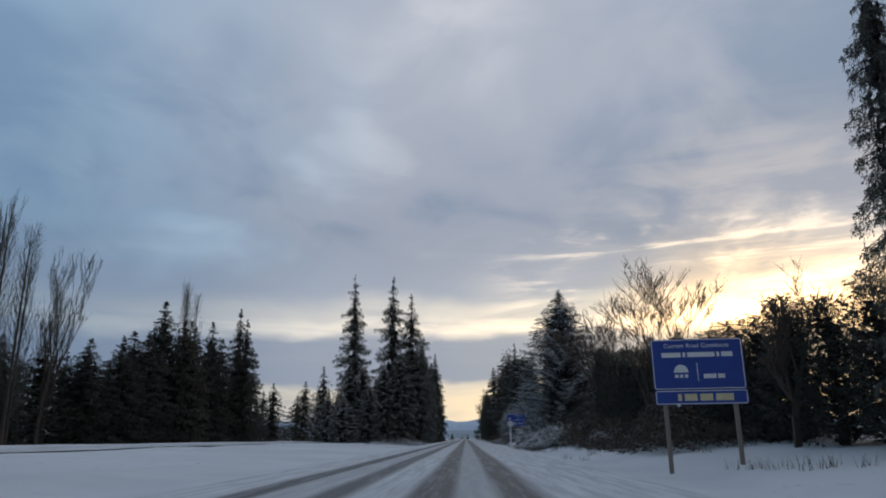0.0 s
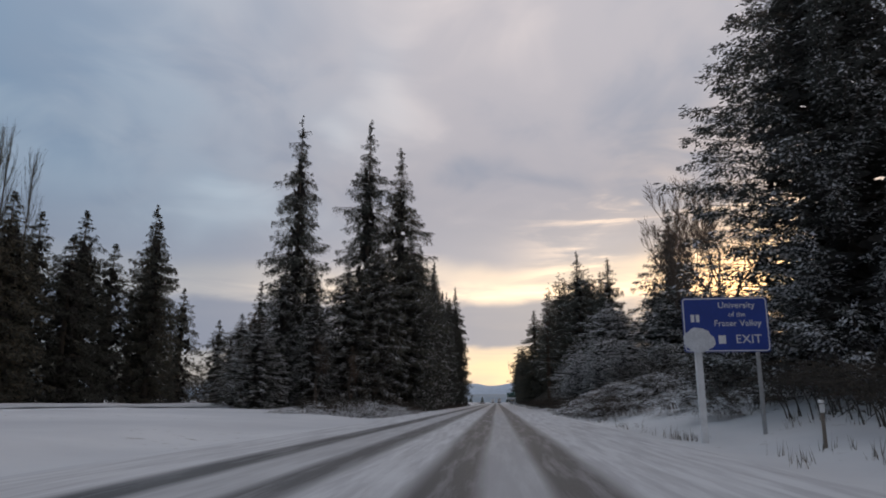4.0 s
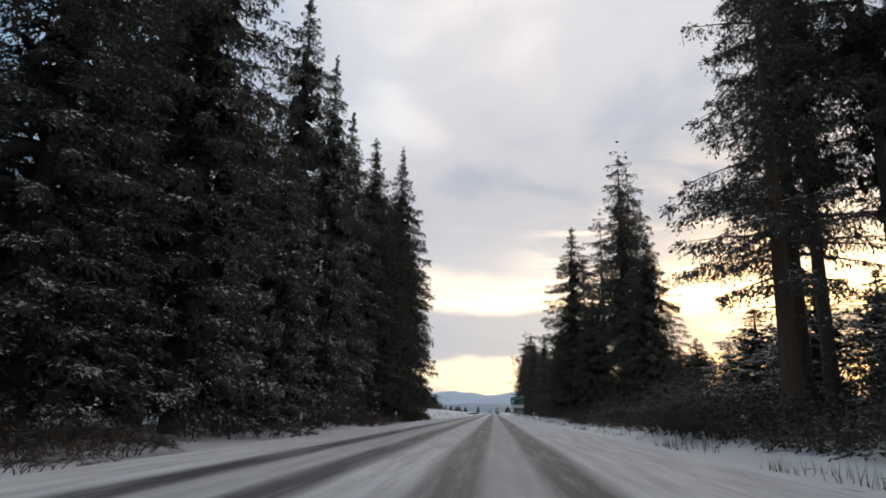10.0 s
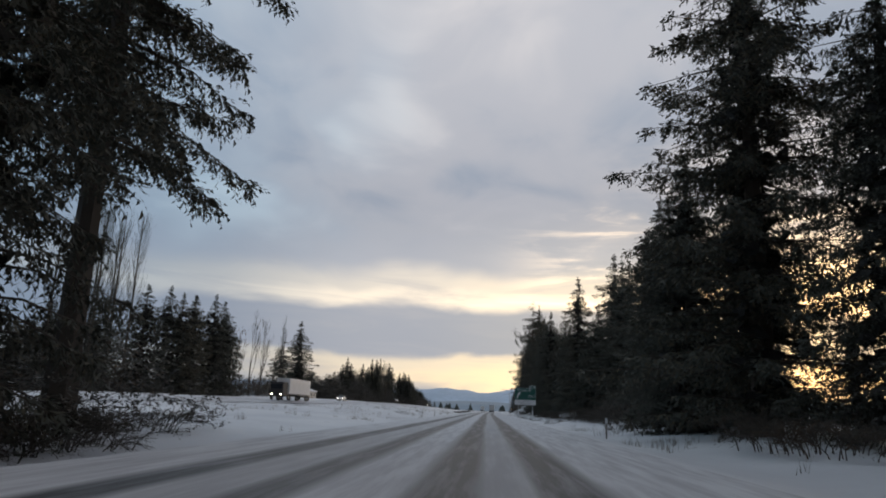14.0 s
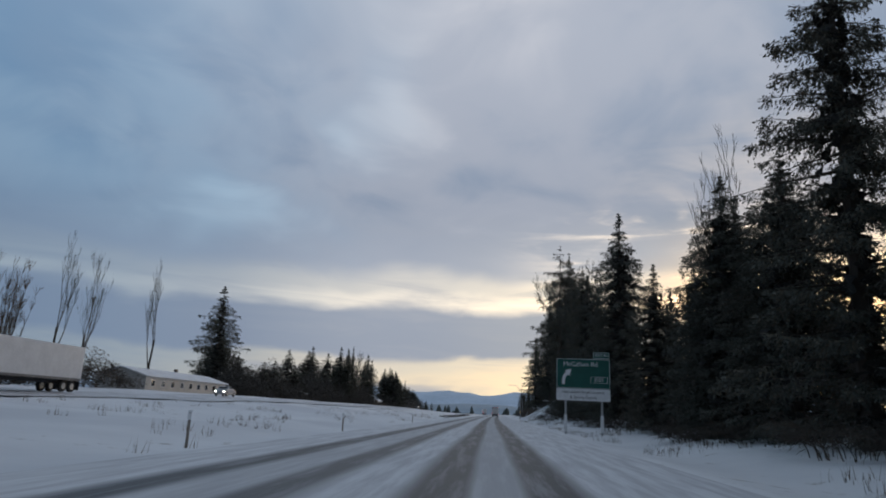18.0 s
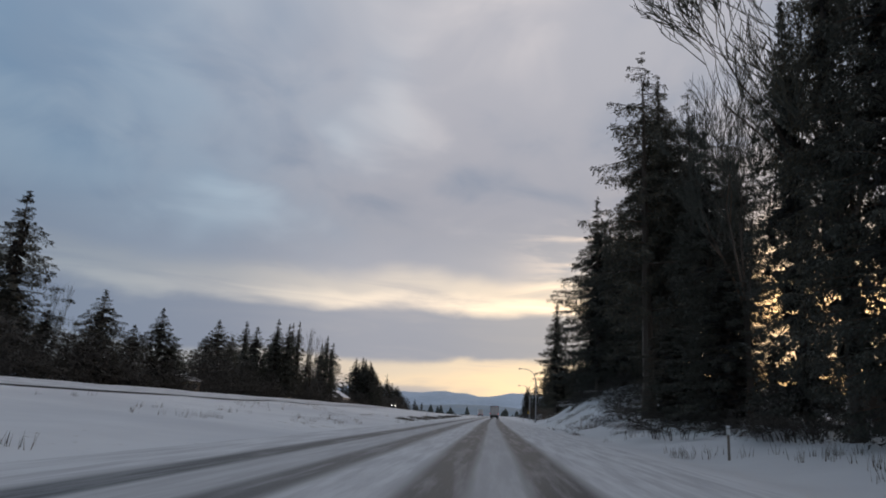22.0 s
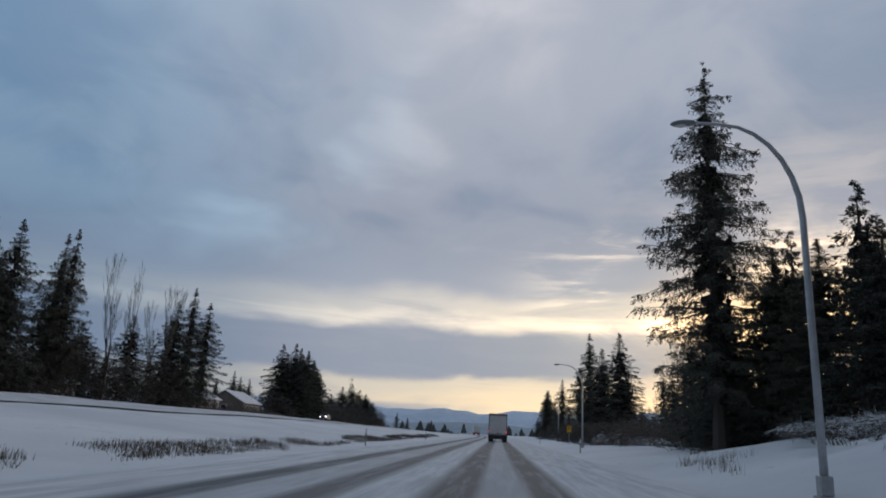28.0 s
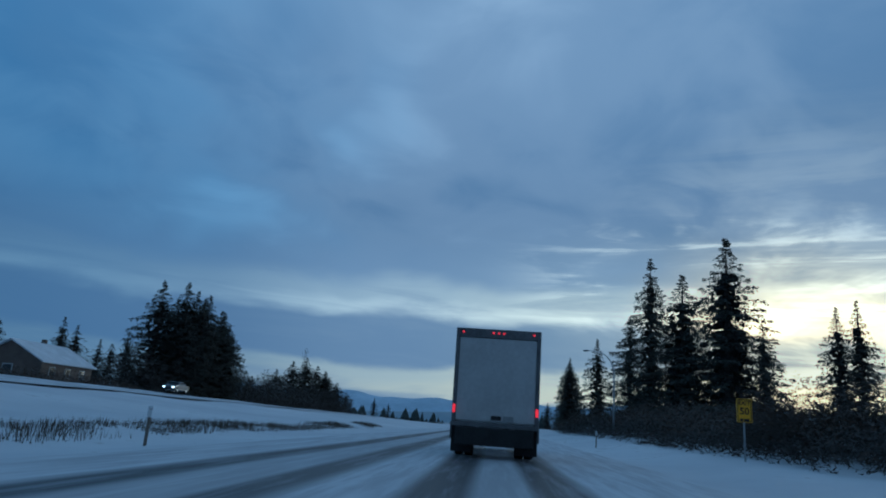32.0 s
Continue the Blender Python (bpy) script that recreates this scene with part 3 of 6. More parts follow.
def conifer(seed, name, mat, clear=0.05, whorls=34, per=7, droop=0.28, power=0.5, gap=0.06, ragged=0.3, spray=0.7, spacing=0.30, needles=6, needle=0.28, width=0.085,
            rise=0.10, low=0.75, lean=0.0, hang=0.25, bulge=0.0, core=3, depth=0.58, jitter=0.8, curl=0.10, tip=0.035, limbs=True, point=0.34):
    """Trunk and crown meshes of a conifer 25 m tall with limbs 5 m long: each limb carries drooping side twigs set with short needle tufts."""
    rng = random.Random(seed)
    h, rad = 25.0, 5.0
    trunk, pts = trunk_soup(rng, h, 0.42, lean)
    crown = Soup()
    for i in range(whorls):
        f = 1 - (1 - i / (whorls - 1)) ** 1.22
        z = h * (clear + (0.985 - clear) * f)
        base = pts[min(7, int(f * 8 * (1 - clear) + 8 * clear))]
        reach = rad * ((1 - f) ** power * (1 - bulge) + bulge * math.sin(math.pi * min(1, f * 0.9 + 0.12)) + tip) * min(1.0, low + 3.5 * f)
        reach *= rng_unit(rng, 1 - ragged, 1 + ragged * 0.6) * min(1.0, 0.22 + 0.78 * (1 - f) / point)
        for b in range(per):
            if rng.random() < gap:
                continue
            az = b * math.tau / per + i * 2.4 + rng_unit(rng, -0.35, 0.35)
            l = reach * rng_unit(rng, 1 - ragged, 1.12) * (1 + 1.1 * ragged * noise.noise((1.3 * math.cos(az), 1.3 * math.sin(az), z * 0.28 + seed)))
            out = Vector((math.cos(az), math.sin(az), 0))
            side = Vector((-out.y, out.x, 0))
            zz = z + rng_unit(rng, -jitter, jitter) * h / whorls
            lift = rise + rng_unit(rng, -0.16, 0.16) + 0.5 * max(0.0, f - 0.8)
            nl, nw = needle * min(1.0, 0.5 + l / 5), width * min(1.0, 0.45 + l / 5)
            steps = max(2, int(l / spacing))
            foot = Vector((base.x, base.y, zz))

            def at(s):
                return foot + out * (l * s) + Vector((0, 0, l * (lift * s - droop * s * s + 2.2 * curl * max(0, s - 0.6) ** 1.5)))
            if limbs:
                trunk.stick(at(0), at(0.55), 0.05 + 0.012 * l, 0.03)
                trunk.stick(at(0.55), at(0.97), 0.03, 0.012)
            for k in range(steps):
                s = (k + 0.6 + rng_unit(rng, -0.3, 0.3)) / steps
                if s < (0.10 if core < 2 or l < 1.5 else 0.26):
                    continue
                p = at(min(s, 1.0))
                sz = spray * (1.25 - 0.60 * s) * min(1.0, 0.16 + l / 2.2)
                for sgn in (-1, 1):
                    d = (out * rng_unit(rng, 0.35, 0.9) + side * sgn * rng_unit(rng, 0.4, 1.0) + Vector((0, 0, rng_unit(rng, -hang - 0.45, 0.10)))).normalized()
                    crown.tuft(p, d, sz * rng_unit(rng, 0.7, 1.3), nl, nw, needles, rng)
                for _ in range(int(2 * hang + rng.random())):
                    d = (out * rng_unit(rng, 0.0, 0.5) + side * rng_unit(rng, -0.6, 0.6) + Vector((0, 0, -1))).normalized()
                    crown.tuft(p, d, sz * rng_unit(rng, 0.6, 1.2), nl, nw, needles, rng)
            for turn in (-0.5, 0.1, 0.6):
                crown.tuft(at(0.9), (out + side * turn + Vector((0, 0, curl - 0.15))).normalized(), 0.10 * l + 0.15, nl, nw, needles, rng)
            # dark patches fill the inner crown as painted shade and block the sky
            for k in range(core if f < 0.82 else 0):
                crown.shade_patch(at(rng_unit(rng, 0.06, depth)), out, side, 0.22 + 0.09 * l, h / whorls * 0.55, rng)
    top = Vector((pts[-1].x, pts[-1].y, h * 0.93))
    crown.tuft(top, Vector((0.05, 0.02, 1)).normalized(), 1.8, needle * 0.55, width * 0.5, needles * 3, rng)
    return trunk.mesh(name + "_trunk", BARK), crown.mesh(name + "_crown", mat, SHADED_TWIGS)


def bare_tree(seed, name, spread=0.75, upright=0.35, depth=5, first=0.28, kids=4, thick=0.22, twig_len=0.62, finest=0.010):
    """Trunk and twig meshes of a leafless tree 12 m tall."""
    rng = random.Random(seed)
    wood, twigs = Soup(), Soup()

    def grow(p, d, l, r, level):
        q = p + d * l * 0.5 + Vector((rng_unit(rng, -1, 1), rng_unit(rng, -1, 1), 0)) * l * 0.05
        e = q + (d + Vector((rng_unit(rng, -0.2, 0.2), rng_unit(rng, -0.2, 0.2), upright * 0.3))).normalized() * l * 0.5
        s = wood if level < 3 else twigs
        s.stick(p, q, r, r * 0.82), s.stick(q, e, r * 0.82, r * 0.62)
        if level >= depth:
            return
        n = kids + (1 if rng.random() < 0.5 else 0)
        for k in range(n):
            f = rng_unit(rng, 0.35, 1.0) if k else 1.0
            o = p.lerp(q, f * 2) if f < 0.5 else q.lerp(e, f * 2 - 1)
            az = rng_unit(rng, 0, math.tau)
            side = Vector((math.cos(az), math.sin(az), rng_unit(rng, -0.1, 0.5)))
            nd = (d + side * spread * rng_unit(rng, 0.5, 1.1) + Vector((0, 0, upright))).normalized()
            grow(o, nd, l * twig_len * rng_unit(rng, 0.75, 1.2), max(finest, r * 0.55 * (1.1 - 0.5 * f)), level + 1)
    grow(Vector((0, 0, -0.5)), Vector((0, 0, 1)), 12 * first + 0.5, thick, 0)
    z = max(v.z for v in twigs.v)
    for s in (wood, twigs):
        s.v = [Vector((v.x * 12 / z, v.y * 12 / z, v.z * 12 / z if v.z > 0 else v.z)) for v in s.v]
    return wood.mesh(name + "_trunk", BARK), twigs.mesh(name + "_twigs", TWIG)


def poplar(seed, name):
    """A leafless Lombardy poplar 25 m tall: many fine upright wands from a thin trunk."""
    rng = random.Random(seed)
    trunk, pts = trunk_soup(rng, 25, 0.15)
    twigs = Soup()
    for k in range(90):
        z = 1.5 + 20.5 * rng.random() ** 1.2
        az = rng_unit(rng, 0, math.tau)
        out = Vector((math.cos(az), math.sin(az), 0))
        l = rng_unit(rng, 4.0, 8.5) * (1 - z / 34)
        p = Vector((0, 0, z))
        for j in range(4):
            q = p + (out * (0.50, 0.30, 0.14, 0.08)[j] + Vector((rng_unit(rng, -0.05, 0.05), rng_unit(rng, -0.05, 0.05), 1))).normalized() * l / 4
            twigs.stick(p, q, 0.024 * (1 - j * 0.2), 0.020 * (1 - j * 0.22))
            for _ in range(2):
                t = (out * rng_unit(rng, -0.2, 0.5) + Vector((rng_unit(rng, -0.25, 0.25), rng_unit(rng, -0.25, 0.25), 1))).normalized()
                twigs.stick(q, q + t * rng_unit(rng, 0.5, 1.3), 0.012, 0.005)
            p = q
    return trunk.mesh(name + "_trunk", BARK), twigs.mesh(name + "_twigs", TWIG)


def coppice(seed, name):
    """Many leafless stems 12 m tall that fan out of one root."""
    rng = random.Random(seed)
    wood, twigs = Soup(), Soup()
    for k in range(22):
        az = k * 2.4 + rng_unit(rng, -0.3, 0.3)
        out = Vector((math.cos(az), math.sin(az), 0))
        fan, l = rng_unit(rng, 0.05, 0.36), rng_unit(rng, 8.5, 12.0)
        p = out * rng_unit(rng, 0.2, 0.9) + Vector((0, 0, -0.3))
        for j in range(6):
            d = (out * fan * (1.25 - 0.17 * j) + Vector((rng_unit(rng, -0.07, 0.07), rng_unit(rng, -0.07, 0.07), 1))).normalized()
            q = p + d * l / 6
            wood.stick(p, q, 0.075 * (1 - j / 7), 0.075 * (1 - (j + 1) / 7))
            if j > 1:
                for _ in range(7):
                    t = (out * rng_unit(rng, -0.3, 0.5) + Vector((rng_unit(rng, -0.4, 0.4), rng_unit(rng, -0.4, 0.4), 1))).normalized()
                    e = q + t * rng_unit(rng, 0.6, 1.5)
                    twigs.stick(q, e, 0.018, 0.007)
                    twigs.stick(q.lerp(e, 0.6), q.lerp(e, 0.6) + (t + Vector((rng_unit(rng, -0.5, 0.5), rng_unit(rng, -0.5, 0.5), 0))).normalized() * 0.6, 0.010, 0.005)
            p = q
    return wood.mesh(name + "_trunk", BARK), twigs.mesh(name + "_twigs", TWIG)


def brush(seed, name, mat, stems=46, arch=0.7, pads=0):
    """Arching snow-laden stems of a thicket about 2 m high and 4 m across."""
    rng = random.Random(seed)
    s = Soup()
    for k in range(stems):
        az, r = rng_unit(rng, 0, math.tau), 1.9 * math.sqrt(rng.random())
        p = Vector((math.cos(az) * r, math.sin(az) * r, -0.15))
        out = Vector((math.cos(az + rng_unit(rng, -1, 1)), math.sin(az + rng_unit(rng, -1, 1)), 0))
        l = rng_unit(rng, 0.9, 2.3) * (1.15 - 0.25 * r)
        for j in range(4):
            f = j / 3
            d = (Vector((0, 0, 1 - 1.5 * arch * f)) + out * (0.25 + f * arch)).normalized()
            q = p + d * l / 4
            s.stick(p, q, 0.020 * (1.1 - 0.7 * f), 0.020 * (0.9 - 0.7 * f))
            if j:
                for _ in range(pads):
                    s.clump(q + Vector((rng_unit(rng, -0.3, 0.3), rng_unit(rng, -0.3, 0.3), rng_unit(rng, -0.12, 0.05))), rng_unit(rng, 0.025, 0.09), rng)
                for _ in range(4):
                    t = (d + Vector((rng_unit(rng, -0.8, 0.8), rng_unit(rng, -0.8, 0.8), rng_unit(rng, -0.7, 0.15)))).normalized()
                    e = q + t * rng_unit(rng, 0.35, 0.8)
                    s.stick(q, e, 0.011, 0.005)
                    s.tuft(q, t, (e - q).length, 0.12, 0.020, 7, rng)
            p = q
    return s.mesh(name, mat)


KINDS = {}


def kind_of(name, makers, height, radius, labels, category, names=("trunk", "crown")):
    KINDS[name] = ([m() for m in makers], height, radius, labels, category, names)


kind_of("spruce", [lambda: conifer(11, "spruce", NEEDLES_SNOWY, whorls=39, per=8, droop=0.30, power=0.55, ragged=0.16, gap=0.02, low=0.85, spray=0.70, spacing=0.28, hang=0.4, bulge=0.15, core=2, depth=0.5, point=0.24),
                   lambda: conifer(12, "spruce", NEEDLES, whorls=38, per=8, droop=0.36, power=0.58, ragged=0.18, gap=0.02, low=0.85, spray=0.70, spacing=0.28, hang=0.4, bulge=0.15, core=2, depth=0.5, point=0.3)], 25, 5,
        ["dense snow-dusted spruce reaching down to the ground", "dark green spruce with snow-tipped branches"], "spruce tree")
kind_of("great_spruce", [lambda: conifer(15, "great_spruce", GREAT_NEEDLES, clear=0.01, whorls=52, per=10, droop=0.02, power=0.7, ragged=0.09, gap=0.0, low=0.9, spray=0.55, spacing=0.24, needles=7, needle=0.22, width=0.06,
                                                 rise=0.3, hang=0.35, bulge=0.22, core=3, curl=0.06, depth=0.6, point=0.13)], 25, 5,
        ["huge dense snow-dusted spruce filling the verge"], "spruce tree")
kind_of("fir", [lambda: conifer(21, "fir", NEEDLES, clear=0.16, whorls=33, per=7, droop=0.34, power=0.40, gap=0.08, ragged=0.26, low=0.7, spray=0.72, spacing=0.28, hang=0.6, core=1, jitter=1.5, curl=0.2, depth=0.3, point=0.28),
                lambda: conifer(22, "fir", NEEDLES, clear=0.10, whorls=34, per=7, droop=0.38, power=0.42, gap=0.08, ragged=0.26, low=0.75, spray=0.72, spacing=0.28, hang=0.6, lean=0.02, core=1, jitter=1.5, curl=0.22, depth=0.3, point=0.28),
                lambda: conifer(23, "fir", NEEDLES, clear=0.04, whorls=38, per=7, droop=0.33, power=0.46, gap=0.08, ragged=0.26, low=0.8, spray=0.72, spacing=0.28, hang=0.6, core=1, jitter=1.5, curl=0.2, depth=0.3, point=0.28)], 25, 5,
        ["tall ragged fir with a bare lower trunk", "tall dark fir with drooping uneven limbs", "dark fir with long swept limbs and light snow"], "fir tree")
kind_of("cedar", [lambda: conifer(31, "cedar", CEDAR, clear=0.01, whorls=36, per=8, droop=0.45, power=0.55, gap=0.02, ragged=0.14, hang=0.7, rise=0.2, spray=0.72, spacing=0.28, bulge=0.2, core=2, depth=0.5, point=0.2),
                  lambda: conifer(32, "cedar", CEDAR, clear=0.02, whorls=35, per=8, droop=0.50, power=0.5, gap=0.03, ragged=0.17, hang=0.7, rise=0.2, spray=0.72, spacing=0.28, bulge=0.2, core=2, depth=0.5, point=0.22)], 25, 5,
        ["dense dark cedar with hanging snow-flecked fronds", "broad dark cedar with drooping fronds to the ground"], "cedar tree")
kind_of("high_fir", [lambda: conifer(25, "fir", NEEDLES, clear=0.34, whorls=28, per=7, droop=0.50, power=0.40, gap=0.12, ragged=0.42, low=0.6, spray=0.80, spacing=0.20, needles=8, needle=0.24, hang=0.9, core=0, jitter=1.6, depth=0.35, point=0.2)], 25, 5,
        ["tall old fir with hanging limbs and a long bare trunk"], "fir tree")
kind_of("open_fir", [lambda: conifer(27, "fir", NEEDLES, clear=0.30, whorls=25, per=5, droop=0.30, power=0.42, gap=0.16, ragged=0.36, low=0.55, spray=0.80, spacing=0.26, hang=0.5, core=0, jitter=1.8, curl=0.25, point=0.15),
                     lambda: conifer(28, "fir", NEEDLES, clear=0.24, whorls=26, per=5, droop=0.34, power=0.48, gap=0.18, ragged=0.36, low=0.6, spray=0.80, spacing=0.26, hang=0.5, core=0, jitter=1.8, curl=0.22, lean=0.015, point=0.15)], 25, 5,
        ["tall open fir with a long bare trunk and sparse limbs"], "fir tree")
kind_of("pine", [lambda: conifer(41, "pine", PINE, clear=0.42, whorls=24, per=7, droop=0.10, power=0.42, gap=0.2, ragged=0.5, spray=0.85, spacing=0.24, needles=7, hang=0.25, rise=0.22, bulge=0.5, core=1, jitter=2.2, depth=0.3, point=0.1),
                 lambda: conifer(42, "pine", PINE, clear=0.34, whorls=26, per=7, droop=0.14, power=0.42, gap=0.2, ragged=0.5, spray=0.85, spacing=0.24, needles=7, hang=0.25, rise=0.2, bulge=0.45, lean=0.03, core=1, jitter=2.2, depth=0.3, point=0.1)], 25, 5,
        ["tall pine with a bare trunk and open clumped crown"], "pine tree")
kind_of("column", [lambda: conifer(51, "column", CEDAR, clear=0.01, whorls=34, per=7, droop=-0.25, power=0.30, gap=0.02, ragged=0.1, hang=0.05, spray=0.8, rise=0.5, spacing=0.45, needle=0.45, width=0.10, point=0.07)], 25, 5,
        ["narrow columnar hedge cedar with a snowy tip"], "hedge cedar")
kind_of("thin", [lambda: conifer(61, "thin", CEDAR, clear=0.02, whorls=23, per=6, droop=0.40, power=0.55, gap=0.03, ragged=0.2, hang=0.4, spray=1.2, spacing=0.9, needles=4, needle=0.62, width=0.16, bulge=0.15, core=2, limbs=False),
                 lambda: conifer(62, "thin", NEEDLES, clear=0.03, whorls=24, per=6, droop=0.30, power=0.62, gap=0.04, ragged=0.2, hang=0.3, spray=1.2, spacing=0.9, needles=4, needle=0.60, width=0.15, bulge=0.1, core=2, limbs=False)], 25, 5,
        ["dark evergreen standing back in the woods", "dark conifer among the others at the edge of the wood"], "conifer")
kind_of("snow_bush", [lambda: conifer(65, "snow_bush", BUSH, clear=0.01, whorls=30, per=9, droop=0.30, power=0.42, gap=0.02, ragged=0.22, hang=0.5, rise=0.3, spray=0.75, spacing=0.26, needles=7, needle=0.26, width=0.07, bulge=0.4, core=1, point=0.12)], 25, 5,
        ["broad snow-laden evergreen bush on the verge"], "evergreen bush")
# the same trees with fewer and larger tufts for those that stand back or across the opposite road
kind_of("spruce_far", [lambda: conifer(13, "spruce", NEEDLES_SNOWY, whorls=31, per=7, droop=0.30, power=0.58, ragged=0.15, gap=0.02, low=0.85, spray=0.9, spacing=0.50, needles=5, needle=0.42, width=0.13, bulge=0.15, limbs=False, core=2, depth=0.5)], 25, 5,
        ["dense snow-dusted spruce set back from the road"], "spruce tree")
kind_of("fir_far", [lambda: conifer(24, "fir", NEEDLES, clear=0.12, whorls=31, per=6, droop=0.36, power=0.42, gap=0.06, ragged=0.26, low=0.75, spray=0.9, spacing=0.42, needles=5, needle=0.42, width=0.125, hang=0.5, curl=0.2, core=1, depth=0.3)], 25, 5,
        ["tall dark fir with uneven limbs set back from the road"], "fir tree")
kind_of("cedar_far", [lambda: conifer(33, "cedar", CEDAR, clear=0.01, whorls=30, per=7, droop=0.42, power=0.48, gap=0.02, ragged=0.18, hang=0.5, rise=0.2, spray=0.95, spacing=0.52, needles=5, needle=0.42, width=0.14, bulge=0.3, limbs=False, core=2, point=0.22),
                      lambda: conifer(34, "cedar", CEDAR, clear=0.02, whorls=28, per=7, droop=0.48, power=0.52, gap=0.04, ragged=0.22, hang=0.5, rise=0.2, spray=0.95, spacing=0.52, needles=5, needle=0.42, width=0.14, bulge=0.1, limbs=False, core=2, point=0.24)], 25, 5,
        ["dense dark cedar set back from the road", "broad dark cedar at the edge of the field"], "cedar tree")
kind_of("bare", [lambda: bare_tree(71, "bare"), lambda: bare_tree(72, "bare", spread=0.9, upright=0.25), lambda: bare_tree(74, "bare", spread=0.8, upright=0.3)], 12, 4,
        ["leafless broad tree with fine bare twigs"], "bare tree")
kind_of("maple", [lambda: bare_tree(75, "maple", spread=0.72, upright=0.30, depth=6, kids=3, first=0.26, thick=0.22, twig_len=0.66, finest=0.0085)], 12, 4,
        ["large leafless maple with a broad crown of fine twigs"], "bare tree")
kind_of("oak", [lambda: bare_tree(78, "oak", spread=0.85, upright=0.22, depth=6, kids=3, first=0.22, thick=0.15, twig_len=0.68, finest=0.009)], 12, 4,
        ["leafless round-crowned tree with dense dark twigs"], "bare tree")
kind_of("alder", [lambda: bare_tree(81, "alder", spread=0.55, upright=0.5, first=0.38, kids=3, thick=0.2, twig_len=0.62),
                  lambda: bare_tree(82, "alder", spread=0.5, upright=0.55, first=0.40, kids=3, thick=0.2, twig_len=0.6)], 12, 2.5,
        ["slender leafless tree with upswept twigs"], "bare tree")
kind_of("coppice", [lambda: coppice(95, "coppice"), lambda: coppice(96, "coppice")], 12, 4.2, ["fan of many slender leafless stems from one root"], "bare tree", ("stems", "twigs"))
kind_of("poplar", [lambda: poplar(91, "poplar"), lambda: poplar(92, "poplar")], 25, 2.2, ["tall leafless poplar with upright wand-like branches"], "poplar tree")

TREE_NAMES = {"snow_bush": "evergreen_bush", "high_fir": "fir_tree", "open_fir": "fir_tree", "coppice": "coppice_tree", "thin": "conifer", "column": "hedge_cedar", "bare": "bare_tree", "alder": "alder_tree", "maple": "bare_maple", "oak": "bare_oak"}
pick = random.Random(5)


def plant(kind, x, y, top, r, group="", label=""):
    """A tree of that kind on the land, its tip at height top and its limbs r long."""
    far = kind + "_far" if (x < -50 or x > 20.4 or (kind == "cedar" and x > 17 and top < 12)) and kind + "_far" in KINDS else kind
    pairs, h, rad, labels, category, names = KINDS[far]
    k = pick.randrange(len(pairs))
    z = ground_height(x, y) - 0.05
    s = (top - z) / h
    r *= {"spruce": 1.2, "cedar": 1.2, "fir": 1.05, "pine": 1.1}.get(kind, 1.0) * (1.2 if far != kind and x < 0 else 1.0)
    name = TREE_NAMES.get(kind, kind + "_tree")
    m = Matrix.Translation((x, y, z)) @ Matrix.Rotation(pick.random() * math.tau, 4, "Z") @ Matrix.Diagonal((r / rad, r / rad, s, 1))
    t = thing(name, m, label or labels[k % len(labels)], category, group)
    for part_name, me in zip(names, pairs[k]):
        ob = shared(part_name, me, None, t)
        if part_name == "crown" and names[1] == "crown" and me.materials[0] != BUSH and (y > 288 or x < -50 or kind == "column"):
            # the wind has shaken the snow off these
            ob.material_slots[0].link = "OBJECT"
            ob.material_slots[0].material = WINDSWEPT
    return t


def undergrowth(name, seed, x0, x1, y0, y1, h, count, label, mat=None, size=1.0):
    """Dense low growth that nobody could count: sprays of dark twigs and fronds up to height h."""
    rng = random.Random(seed)
    s = Soup()
    for _ in range(count):
        x, y = rng_unit(rng, x0, x1), rng_unit(rng, y0, y1)
        top = h * (0.72 + 0.75 * noise.noise((x * 0.16, y * 0.13, seed)) + 0.35 * noise.noise((x * 0.6, y * 0.5, seed)))
        edge = min(1.0, 0.35 + min(x - x0, x1 - x) / 2.5)
        f = rng.random() ** 0.7
        p = Vector((x, y, ground_height(x, y) - 0.05 + max(0.3, top * edge) * f))
        d = Vector((rng_unit(rng, -1, 1), rng_unit(rng, -1, 1), rng_unit(rng, -0.2, 1.1))).normalized()
        s.tuft(p, d, size * rng_unit(rng, 0.4, 0.8), size * 0.30, size * 0.075, 6, rng)
    tagged(shared(name, s.mesh(name, mat or (UNDERGROWTH if y0 < 365 and x0 > -50 else BARE_GROWTH))), label, "undergrowth", kind="stuff")


def row(kind, group, *spots):
    for spot in spots:
        plant(kind, *spot, group=group)


